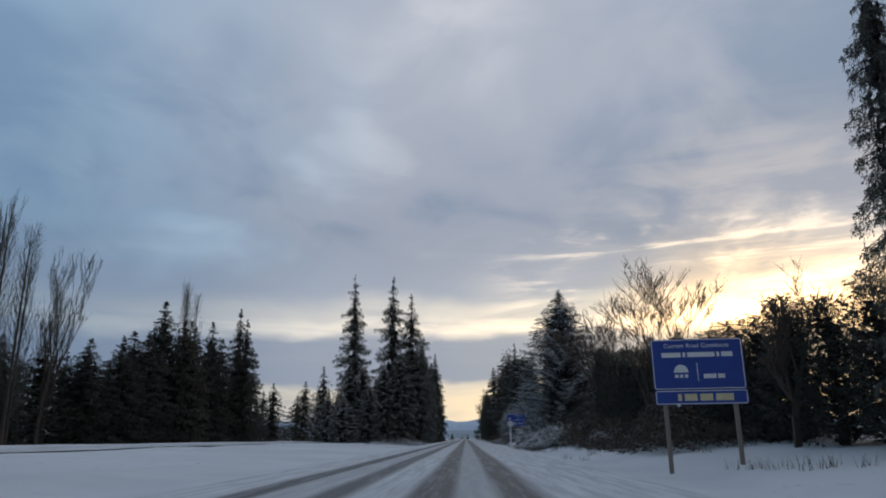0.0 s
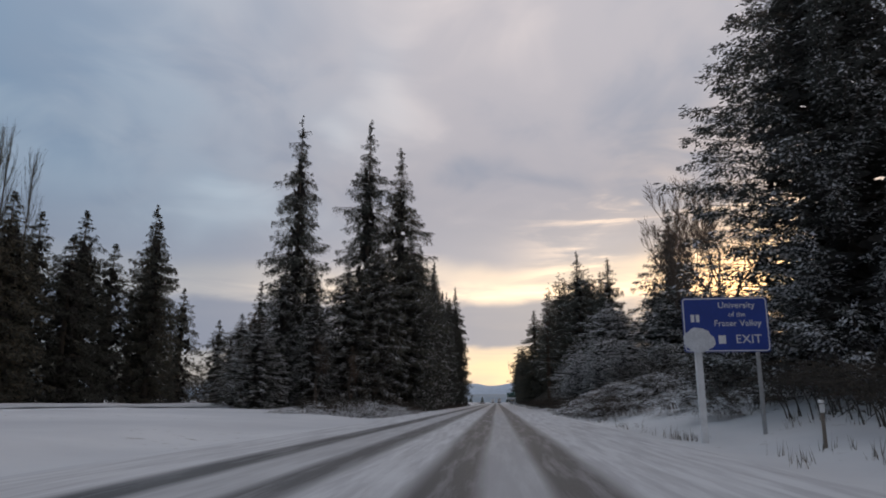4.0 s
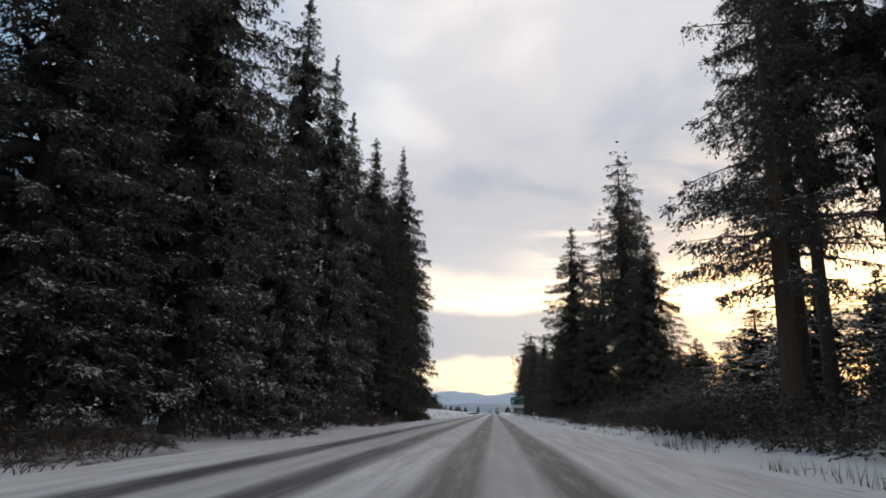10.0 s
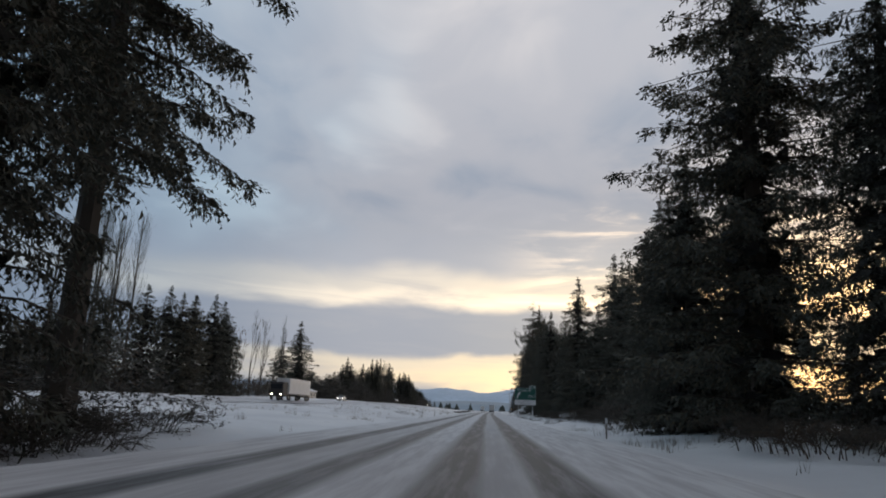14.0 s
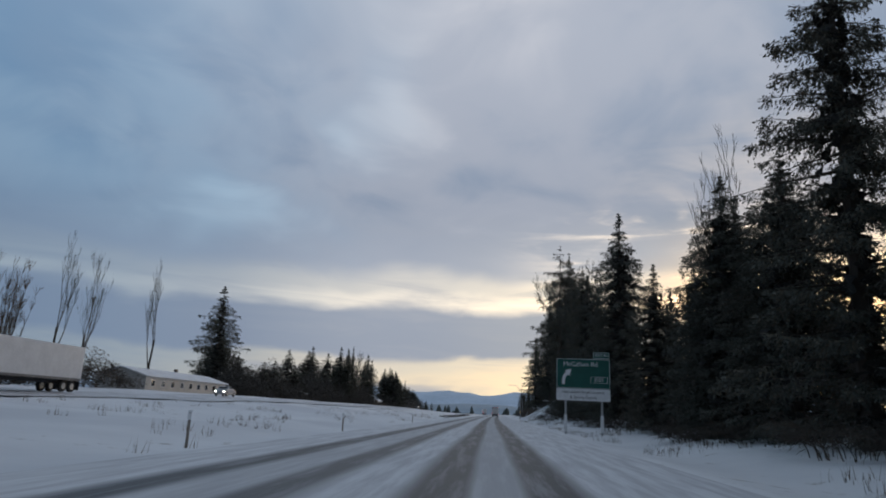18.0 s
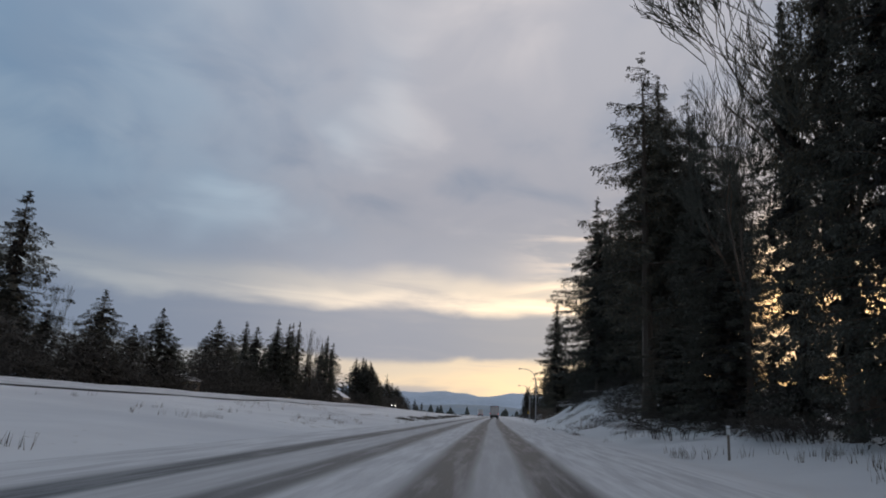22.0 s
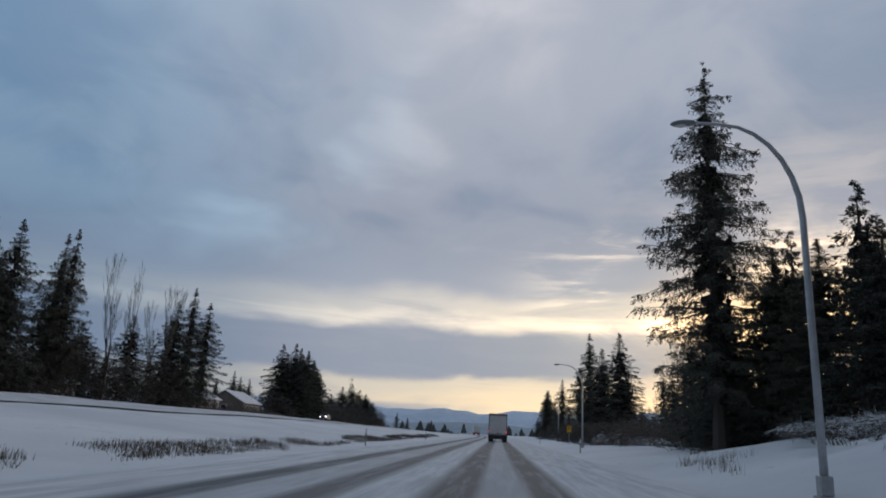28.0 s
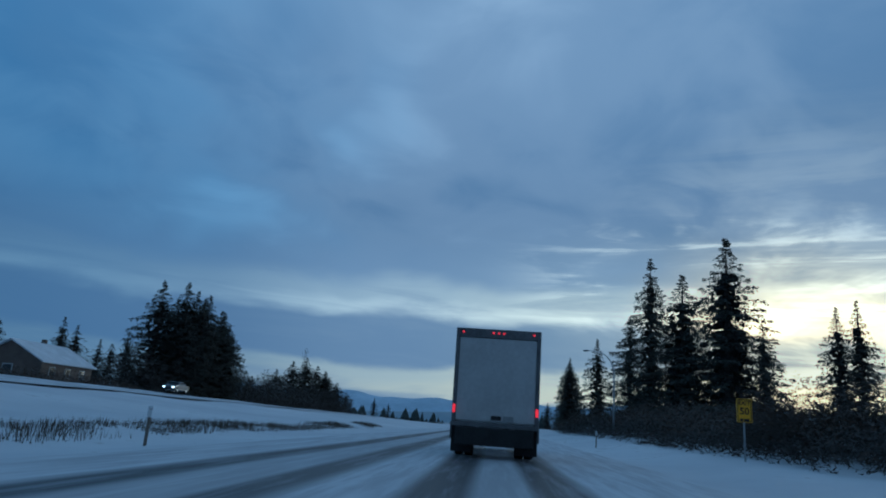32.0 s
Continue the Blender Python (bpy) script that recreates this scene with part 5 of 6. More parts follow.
thickets(4, 28, 9.8, 14.5, 192, 300, 1.6, 2.8, 1.2, 2.6, (2,))
thickets(5, 22, 10.4, 14.5, 300, 440, 1.6, 2.6, 1.2, 2.4, (2, 2, 0))
thickets(6, 22, 10.5, 15, 440, 570, 1.6, 2.6, 1.0, 2.2, (2, 2, 0))
thickets(7, 20, 13.5, 20, 570, 660, 1.4, 2.4, 0.8, 1.8, (2, 0))
thickets(8, 12, 15.5, 26, 655, 800, 1.6, 2.8, 1.8, 3.2, (2, 2, 0))
thickets(24, 9, 16.5, 23, 692, 714, 2.2, 3.2, 3.0, 4.4, (2, 0, 2))
thickets(9, 24, -18, -11.2, 150, 190, 1.8, 3.0, 1.4, 2.8, (0, 1, 2))
thickets(10, 30, -14.5, -11.4, 190, 338, 1.6, 2.4, 1.0, 2.2, (2,))


def dry_grass(name, seed, count, x0, x1, y0, y1, h, clump, label):
    """Dead stalks that stick out of the snow."""
    rng = random.Random(seed)
    s = Soup()
    for _ in range(count):
        cx, cy = rng_unit(rng, x0, x1), rng_unit(rng, y0, y1)
        if noise.noise((cx * 0.25, cy * 0.12, seed)) < clump:
            continue
        for _ in range(7):
            x, y = cx + rng_unit(rng, -0.3, 0.3), cy + rng_unit(rng, -0.3, 0.3)
            p = Vector((x, y, ground_height(x, y) - 0.02))
            t = Vector((rng_unit(rng, -0.3, 0.3), rng_unit(rng, -0.3, 0.3), 1)).normalized()
            l = h * rng_unit(rng, 0.5, 1.2)
            w = t.cross(Vector((rng_unit(rng, -1, 1), rng_unit(rng, -1, 1), 0.1))).normalized() * 0.012
            i = len(s.v)
            s.v += [p - w, p + w, p + t * l + Vector((rng_unit(rng, -0.1, 0.1), 0.05, 0)) * l]
            s.f.append((i, i + 1, i + 2))
    tagged(shared(name, s.mesh(name, DRY)), label, "grass", kind="stuff")


dry_grass("median_grass", 3, 4600, -14.3, -11.4, 575, 760, 0.30, -0.12, "dead brown grass stalks in the snowy median ditch")
dry_grass("verge_grass", 4, 2600, 6.6, 12, 20, 560, 0.45, 0.12, "sparse dead grass poking through the snow")
dry_grass("bank_grass", 5, 1800, 9, 18, 545, 640, 0.5, 0.10, "dead weeds on the snowy bank")
dry_grass("field_grass", 6, 1800, -34, -10, 340, 600, 0.5, 0.22, "scattered dead weeds in the snowy field")


# ---- metal, paint and glass ----
STEEL = material("galvanised_steel", (0.42, 0.43, 0.44), 0.45, 0.8, vary=0.15, scale=3)
WOODPOST = snow_dusted("weathered_post", (0.22, 0.19, 0.16), snow=0.45)
BLUE = material("blue_sign_sheet", (0.014, 0.05, 0.28), 0.45, vary=0.12, scale=1.2)
GREEN = material("green_sign_sheet", (0.007, 0.085, 0.068), 0.45, vary=0.12, scale=1.2)
WHITE = material("white_sign_sheet", (0.72, 0.73, 0.74), 0.5, vary=0.10, scale=2)
YELLOW = material("yellow_sign_sheet", (0.85, 0.47, 0.015), 0.45, vary=0.08, scale=2)
BLACK = material("black_lettering", (0.02, 0.02, 0.022), 0.6, vary=0.2)


def lettering(text, size, x, z, y, mat, parent, align="CENTER", bold=0.0):
    """Raised letters, each a mesh of its own, on a face that looks towards -y."""
    c = bpy.data.curves.new("letters", "FONT")
    c.body, c.size, c.align_x, c.align_y, c.extrude, c.offset, c.resolution_u = text, size, align, "CENTER", 0.004, bold, 3
    ob = bpy.data.objects.new("letters", c)
    scene.collection.objects.link(ob)
    bpy.context.view_layer.update()
    me = bpy.data.meshes.new_from_object(ob.evaluated_get(bpy.context.evaluated_depsgraph_get()))
    bpy.data.objects.remove(ob)
    bm = bmesh.new()
    bm.from_mesh(me)
    bpy.data.meshes.remove(me)
    islands, left = [], set(bm.verts)
    while left:
        stack, isle = [left.pop()], []
        while stack:
            v = stack.pop()
            isle.append(v)
            for e in v.link_edges:
                w = e.other_vert(v)
                if w in left:
                    left.discard(w)
                    stack.append(w)
        islands.append((min(v.co.x for v in isle), max(v.co.x for v in isle), {f for v in isle for f in v.link_faces}))
    groups = []
    for x0, x1, faces in sorted(islands, key=lambda t: t[0]):
        if groups and x0 < groups[-1][1] - 0.004:
            groups[-1] = (groups[-1][0], max(x1, groups[-1][1]), groups[-1][2] | faces)
        else:
            groups.append((x0, x1, faces))
    for _, _, faces in groups:
        faces = sorted(faces, key=lambda f: f.index)
        verts = sorted({v for f in faces for v in f.verts}, key=lambda v: v.index)
        at = {v: i for i, v in enumerate(verts)}
        m = bpy.data.meshes.new("letter")
        m.from_pydata([tuple(v.co) for v in verts], [], [[at[v] for v in f.verts] for f in faces])
        shared("letter", m, mat, parent).matrix_local = pose(x, y, z, 90, 0, 0)
    bm.free()


def bar(x0, x1, z0, z1, y, mat, parent, name="bar"):
    return part(name, boxed(x0, x1, y - 0.006, y, z0, z1), mat, parent)


def bars(widths, x, z, h, gap, y, mat, parent, name="lettering_bar"):
    total = sum(widths) + gap * (len(widths) - 1)
    a = x - total / 2
    for w in widths:
        bar(a, a + w, z - h / 2, z + h / 2, y, mat, parent, name)
        a += w + gap


def rounded_panel(w, h, r, t):
    """A flat sheet with rounded corners, its face towards -y."""
    bm = bmesh.new()
    pts = []
    for cx, cz, a0 in ((w / 2 - r, h / 2 - r, 0), (-w / 2 + r, h / 2 - r, 90), (-w / 2 + r, -h / 2 + r, 180), (w / 2 - r, -h / 2 + r, 270)):
        for k in range(5):
            a = radians(a0 + 22.5 * k)
            pts.append((cx + r * math.cos(a), cz + r * math.sin(a)))
    front = [bm.verts.new((x, 0, z)) for x, z in pts]
    back = [bm.verts.new((x, t, z)) for x, z in pts]
    bm.faces.new(front), bm.faces.new(back[::-1])
    for i in range(len(pts)):
        bm.faces.new((front[i], back[i], back[(i + 1) % len(pts)], front[(i + 1) % len(pts)]))
    bmesh.ops.recalc_face_normals(bm, faces=bm.faces)
    return bm


def border(w, h, r, b, mat, parent):
    """A raised line round a sign's edge."""
    bm = bmesh.new()
    rings = []
    for inset in (0.0, b):
        ww, hh, rr = w - 2 * inset, h - 2 * inset, max(0.01, r - inset)
        ring = []
        for cx, cz, a0 in ((ww / 2 - rr, hh / 2 - rr, 0), (-ww / 2 + rr, hh / 2 - rr, 90), (-ww / 2 + rr, -hh / 2 + rr, 180), (ww / 2 - rr, -hh / 2 + rr, 270)):
            for k in range(5):
                a = radians(a0 + 22.5 * k)
                ring.append(bm.verts.new((cx + rr * math.cos(a), -0.005, cz + rr * math.sin(a))))
        rings.append(ring)
    n = len(rings[0])
    for i in range(n):
        bm.faces.new((rings[0][i], rings[0][(i + 1) % n], rings[1][(i + 1) % n], rings[1][i]))
    return part("border", bm, mat, parent)


def sign_panel(name, w, h, x, z, mat, edge, parent, label, r=0.12):
    p = part(name, rounded_panel(w, h, r, 0.035), mat, parent, label)
    p.matrix_local = pose(x, 0, z)
    if edge:
        border(w - 0.06, h - 0.06, r, 0.035, edge, p)
    return p


def sign_post(x, y, z0, z1, mat, parent, r=0.075):
    return part("post", boxed(x - r, x + r, y - r, y + r, z0, z1, bevel=0.012), mat, parent, "weathered square post")


def on_land(x, y, turn=0.0):
    return pose(x, y, ground_height(x, y), 0, 0, turn)


def road_report_sign():
    s = thing("road_sign", pose(9.3, 27.2, 0.95, 0, 0, -6) @ Matrix.Scale(0.76, 4), "large blue road conditions sign on two snowy wooden posts", "road sign")
    top = sign_panel("panel", 4.5, 2.55, 0, 3.78, BLUE, WHITE, s, "blue panel with white lettering")
    lettering("Current Road Conditions", 0.31, 0, 0.93, -0.006, WHITE, top)
    bars((0.95, 0.14, 1.35, 0.14, 0.55), 0.0, 0.47, 0.24, 0.09, 0, WHITE, top)
    bm = bmesh.new()
    disc = [bm.verts.new((0.36 * math.cos(a), -0.006, 0.40 * math.sin(a))) for a in (math.pi * k / 10 for k in range(11))]
    bm.faces.new(disc[::-1])
    part("emblem", bm, WHITE, top, "white half-round emblem").matrix_local = pose(-0.85, 0, -0.42)
    bars((0.16, 0.16, 0.16), -0.85, -0.60, 0.16, 0.08, 0, WHITE, top, "emblem_bar")
    bar(-0.06, -0.03, -0.85, 0.05, 0, WHITE, top, "rule")
    bars((0.62, 0.34), 0.75, -0.62, 0.22, 0.08, 0, WHITE, top)
    low = sign_panel("lower_panel", 4.5, 0.72, 0.02, 2.12, BLUE, WHITE, s, "blue strip with pale bars")
    bars((0.18, 0.62, 0.62, 0.85), 0.2, 0.0, 0.34, 0.14, 0, material("pale_yellow_bars", (0.62, 0.55, 0.33), 0.5, vary=0.1), low)
    for x in (-1.75, 1.65):
        sign_post(x, 0.13, -2.2, 4.9, WOODPOST, s, 0.10)
    part("fallen_snow", boxed(-1.2, -1.05, -0.03, 0.02, 1.66, 1.80, bevel=0.03), material("clinging_snow", (0.75, 0.77, 0.8), 0.8, vary=0.1), s, "small lump of clinging snow")


def campus_sign():
    s = thing("road_sign", pose(8.1, 111.5, 0, 0, 0, -4), "blue campus exit sign on two posts, partly caked with snow", "road sign")
    p = sign_panel("panel", 2.85, 1.9, 0, 3.75, BLUE, WHITE, s, "blue panel with white lettering")
    lettering("University", 0.30, 0.40, 0.66, -0.006, WHITE, p)
    lettering("of the", 0.24, 0.40, 0.34, -0.006, WHITE, p)
    lettering("Fraser Valley", 0.30, 0.40, 0.03, -0.006, WHITE, p)
    lettering("EXIT", 0.42, 0.72, -0.52, -0.006, WHITE, p)
    bars((0.24,), -0.15, -0.52, 0.28, 0.1, 0, WHITE, p)
    bars((0.12, 0.12), -1.0, 0.22, 0.26, 0.05, 0, WHITE, p, "crest_bar")
    bm = bmesh.new()
    bmesh.ops.create_icosphere(bm, subdivisions=3, radius=1)
    for v in bm.verts:
        v.co *= 1 + 0.25 * noise.noise(v.co * 2.5)
        v.co = Vector((v.co.x * 0.50, v.co.y * 0.05, v.co.z * 0.42))
    part("caked_snow", bm, material("caked_snow", (0.62, 0.64, 0.67), 0.8, vary=0.15), s, "patch of wind-blown snow").matrix_local = pose(-0.92, -0.03, 3.2)
    for x in (-0.95, 1.0):
        sign_post(x, 0.11 if x > 0 else 0.16, -0.5, 4.6, STEEL if x > 0 else WHITE, s, 0.06 if x > 0 else 0.11)


def exit_sign():
    s = thing("road_sign", pose(6.95, 444.5, 1.2, 0, 0, -5) @ Matrix.Scale(0.85, 4), "large green exit sign with a white tab on posts", "road sign")
    p = sign_panel("panel", 4.9, 2.75, 0, 3.95, GREEN, WHITE, s, "green panel with white lettering and arrow")
    lettering("McCallum Rd", 0.58, -0.25, 0.86, -0.006, WHITE, p)
    bm = bmesh.new()
    left = [(-1.95, -1.0), (-1.94, -0.55), (-1.86, -0.22), (-1.70, 0.02), (-1.55, 0.13)]
    right = [(-1.68, -1.0), (-1.67, -0.60), (-1.60, -0.36), (-1.48, -0.18), (-1.38, -0.10)]
    lv, rv = [bm.verts.new((x, -0.006, z)) for x, z in left], [bm.verts.new((x, -0.006, z)) for x, z in right]
    for i in range(4):
        bm.faces.new((lv[i], rv[i], rv[i + 1], lv[i + 1]))
    bm.faces.new([bm.verts.new((x, -0.006, z)) for x, z in ((-1.68, 0.28), (-1.26, -0.26), (-1.08, 0.42))])
    part("arrow", bm, WHITE, p, "white arrow bent to the side")
    e = part("exit_box", rounded_panel(1.55, 0.56, 0.1, 0.004), GREEN, p)
    e.matrix_local = pose(1.45, -0.006, -0.55)
    border(1.55, 0.56, 0.1, 0.03, WHITE, e)
    lettering("EXIT", 0.42, 0, 0, -0.006, WHITE, e)
    tab = sign_panel("number_tab", 1.5, 0.62, 1.65, 5.66, GREEN, WHITE, s, "small green exit number tab", 0.08)
    lettering("EXIT 90", 0.33, 0, 0, -0.006, WHITE, tab)
    low = sign_panel("lower_panel", 4.9, 1.08, 0, 2.02, WHITE, None, s, "white strip with black lettering")
    lettering("Abbotsford Entertainment", 0.36, 0, 0.24, -0.004, BLACK, low)
    lettering("& Sports Centre", 0.36, 0, -0.24, -0.004, BLACK, low)
    for x in (-1.6, 1.7):
        sign_post(x, 0.12, -2.3, 5.2, STEEL, s, 0.09)
        part("base_collar", boxed(x - 0.14, x + 0.14, 0.0, 0.26, -1.3, 0.2, bevel=0.02), WHITE, s, "snow-caked breakaway post base")


def ramp_speed_sign():
    s = thing("speed_sign", on_land(12.45, 704.0), "yellow exit ramp speed sign on a thin post", "road sign")
    z = 2.38 - ground_height(12.45, 704.0)
    p = sign_panel("panel", 0.66, 1.02, 0, z, YELLOW, BLACK, s, "yellow panel with black lettering", 0.06)
    lettering("EXIT", 0.25, 0, 0.32, -0.006, BLACK, p, bold=0.006)
    lettering("50", 0.42, 0, -0.04, -0.006, BLACK, p, bold=0.008)
    bars((0.14, 0.22), 0, -0.40, 0.10, 0.04, 0, BLACK, p)
    sign_post(0, 0.09, -0.4, z + 0.5, STEEL, s, 0.035)


road_report_sign(), campus_sign(), exit_sign(), ramp_speed_sign()


# ---- street lamps ----
def street_lamp(x, y, reach, height, label):
    s = thing("street_lamp", on_land(x, y), label, "street lamp", "street lamps")
    drop = ground_height(x, y)
    h = height - drop
    curve = [(0, 0, 0.25), (0, 0, h * 0.35), (0, 0, h * 0.72)]
    for k in range(1, 8):
        a = radians(90 * k / 7)
        curve.append((-reach * 0.72 * (1 - math.cos(a)), 0, h * 0.72 + (h * 0.27) * math.sin(a)))
    curve.append((-reach, 0, h * 0.995))
    n = len(curve)
    part("pole", tube_mesh("pole", curve, [0.105 - 0.065 * k / (n - 1) for k in range(n)], 10), STEEL, s, "tapered galvanised pole with a curved arm")
    part("base_plate", boxed(-0.22, 0.22, -0.22, 0.22, -0.05, 0.06, bevel=0.01), STEEL, s)
    part("base_cover", boxed(-0.16, 0.16, -0.16, 0.16, 0.06, 0.55, bevel=0.03), STEEL, s)
    bm = bmesh.new()
    bmesh.ops.create_uvsphere(bm, u_segments=14, v_segments=8, radius=1)
    for v in bm.verts:
        v.co = Vector((v.co.x * 0.38, v.co.y * 0.17, v.co.z * 0.10 + 0.03 * v.co.x))
    head = part("lamp_head", bm, material("lamp_housing", (0.23, 0.24, 0.25), 0.5, 0.5, vary=0.1), s, "flat oval grey lamp head")
    head.matrix_local = pose(-reach - 0.28, 0, h * 0.992)
    bm = bmesh.new()
    bmesh.ops.create_uvsphere(bm, u_segments=12, v_segments=6, radius=1)
    for v in bm.verts:
        v.co = Vector((v.co.x * 0.2, v.co.y * 0.12, v.co.z * 0.07))
    part("lens", bm, material("lamp_lens", (0.6, 0.6, 0.55), 0.2, vary=0.1), head, "unlit glass lens").matrix_local = pose(-0.08, 0, -0.06)


street_lamp(8.7, 612, 2.9, 10.3, "curved galvanised street lamp beside the bank, unlit")
street_lamp(11.5, 681, 2.9, 10.0, "curved galvanised street lamp on the verge, unlit")
street_lamp(15.4, 752, 2.9, 10.0, "curved galvanised street lamp further on, unlit")


# ---- marker posts ----
def marker_post(x, y, h=1.15):
    s = thing("marker_post", on_land(x, y), "thin roadside marker post with a pale reflector in the snow", "marker post", "marker posts")
    part("stake", boxed(-0.045, 0.045, -0.02, 0.02, -0.3, h, bevel=0.008), WOODPOST, s)
    part("reflector", boxed(-0.07, 0.07, -0.035, -0.021, h - 0.24, h - 0.02, bevel=0.01), WHITE, s, "white reflector plate")
    part("snow_cap", boxed(-0.08, 0.08, -0.045, 0.045, h, h + 0.09, bevel=0.035), material("post_snow", (0.78, 0.79, 0.81), 0.8, vary=0.08) if "post_snow" not in bpy.data.materials else bpy.data.materials["post_snow"], s)


for x, y in ((-10.2, 254), (-9.7, 286), (-10.4, 412), (-10.4, 437), (-10.6, 482), (-9.2, 573), (-8.6, 643.5), (-8.6, 692), (8.7, 106.3), (7.0, 348), (12.4, 584.3), (9.6, 551), (8.4, 500), (8.6, 660), (9.6, 727)):
    marker_post(x, y)

# ---- vehicles ----
PAINT_WHITE = material("white_box_paint", (0.66, 0.66, 0.66), 0.4, vary=0.08, scale=0.8, bump=0.05, bump_scale=4)
DOOR = material("dirty_white_door", (0.58, 0.57, 0.56), 0.45, vary=0.10, scale=0.9)
FRAME = material("dirty_frame", (0.17, 0.17, 0.175), 0.5, 0.4, vary=0.25, scale=1.5)
CHASSIS = material("dark_chassis", (0.022, 0.022, 0.024), 0.65, vary=0.4, scale=2)
RUBBER = material("tyre_rubber", (0.025, 0.025, 0.026), 0.85, vary=0.3, scale=4, bump=0.3, bump_scale=40)
RED_LIT = material("lit_red_lamp", (0.9, 0.02, 0.03), 0.3, vary=0.05, emit=1.6)
HEADLAMP = material("lit_headlamp", (1.0, 0.93, 0.78), 0.3, vary=0.02, emit=6.0)
GLASS = material("dark_window_glass", (0.02, 0.024, 0.03), 0.08, vary=0.1, coat=0.5)


def wheel(x, y, parent, r=0.50, w=0.28):
    bm = bmesh.new()
    bmesh.ops.create_cone(bm, segments=24, radius1=r, radius2=r, depth=w, cap_ends=True, cap_tris=False)
    edges = [e for e in bm.edges if e.calc_face_angle(0) > 1]
    bmesh.ops.bevel(bm, geom=edges, offset=0.05, segments=2, affect="EDGES", profile=0.6)
    bmesh.ops.rotate(bm, matrix=Matrix.Rotation(radians(90), 3, "Y"), verts=bm.verts)
    t = part("wheel", bm, RUBBER, parent)
    t.matrix_local = pose(x, y, r)
    bm = bmesh.new()
    bmesh.ops.create_cone(bm, segments=20, radius1=r * 0.55, radius2=r * 0.42, depth=w + 0.02, cap_ends=True)
    bmesh.ops.rotate(bm, matrix=Matrix.Rotation(radians(90), 3, "Y"), verts=bm.verts)
    part("rim", bm, STEEL, t, "dull steel rim")
    return t


def box_truck(m, label):
    """A van-body truck that drives towards +y; its tail is at y = 0."""
    s = thing("box_truck", m, label, "truck")
    w, h0, h1, l = 1.30, 1.02, 3.84, 8.0
    part("cargo_box", boxed(-w, w, 0.06, l, h0, h1, bevel=0.03), PAINT_WHITE, s, "long white cargo box")
    part("door", boxed(-w + 0.13, w - 0.13, 0.0, 0.055, h0 + 0.06, h1 - 0.30), DOOR, s, "plain dirty-white roll-up door")
    for k in range(8):
        z = h0 + 0.06 + (h1 - 0.36 - h0) * (k + 1) / 9
        part("door_seam", boxed(-w + 0.135, w - 0.135, -0.003, 0.0, z - 0.002, z + 0.002), DOOR, s)
    for sx in (-1, 1):
        a, b = sorted((sx * (w - 0.12), sx * w))
        part("corner_post", boxed(a, b, -0.02, 0.06, h0, h1 - 0.005, bevel=0.012), FRAME, s, "dark rear corner post")
        part("tail_lamp", boxed(sx * (w - 0.06) - 0.04, sx * (w - 0.06) + 0.04, -0.05, -0.021, h0 + 0.26, h0 + 0.50, bevel=0.015), RED_LIT, s, "lit red tail lamp")
        part("mud_flap", boxed(sx * 0.98 - 0.32, sx * 0.98 + 0.32, 0.42, 0.44, 0.14, 1.05), CHASSIS, s, "black rubber mud flap")
        part("side_bar", boxed(sx * (w + 0.01) - 0.03, sx * (w + 0.01) + 0.03, 0.25, 0.33, 0.52, h0, bevel=0.01), FRAME, s)
        for dx in (0.80, 1.12):
            wheel(sx * dx, 2.0, s)
        wheel(sx * 1.02, 7.4 + 1.6, s)
    part("header", boxed(-w + 0.122, w - 0.122, -0.02, 0.055, h1 - 0.28, h1 - 0.005, bevel=0.012), FRAME, s, "dark header above the door")
    for x in (-1.08, -0.16, 0.0, 0.16, 1.08):
        part("marker_lamp", boxed(x - 0.035, x + 0.035, -0.045, -0.021, h1 - 0.15, h1 - 0.10, bevel=0.01), RED_LIT, s, "small lit red marker lamp")
    part("sill", boxed(-w, w, -0.08, 0.05, h0 - 0.13, h0 - 0.002, bevel=0.015), FRAME, s)
    part("lift_gate", boxed(-1.16, 1.16, -0.10, 0.30, 0.36, h0 - 0.14, bevel=0.03), CHASSIS, s, "folded black lift gate under the tail")
    part("latch", boxed(-0.12, 0.18, -0.04, -0.004, h0 + 0.10, h0 + 0.22, bevel=0.015), CHASSIS, s, "black door latch")
    part("plate", boxed(0.25, 0.55, -0.025, -0.004, h0 + 0.08, h0 + 0.23), material("blank_plate", (0.3, 0.3, 0.3), 0.5), s, "blank grey plate")
    part("bumper", boxed(-1.15, 1.15, 0.05, 0.18, 0.46, 0.62, bevel=0.02), CHASSIS, s)
    for x in (-0.42, 0.42):
        part("frame_rail", boxed(x - 0.06, x + 0.06, 0.2, 9.6, 0.80, h0 - 0.14), CHASSIS, s)
    part("axle", boxed(-0.7, 0.7, 1.92, 2.08, 0.42, 0.58, bevel=0.03), CHASSIS, s)
    cab = part("cab", boxed(-1.12, 1.12, l + 0.12, l + 2.1, 0.62, 2.75, bevel=0.14), PAINT_WHITE, s, "white truck cab")
    part("windscreen", boxed(-1.0, 1.0, l + 2.06, l + 2.13, 1.75, 2.55, bevel=0.05), GLASS, cab)
    return s


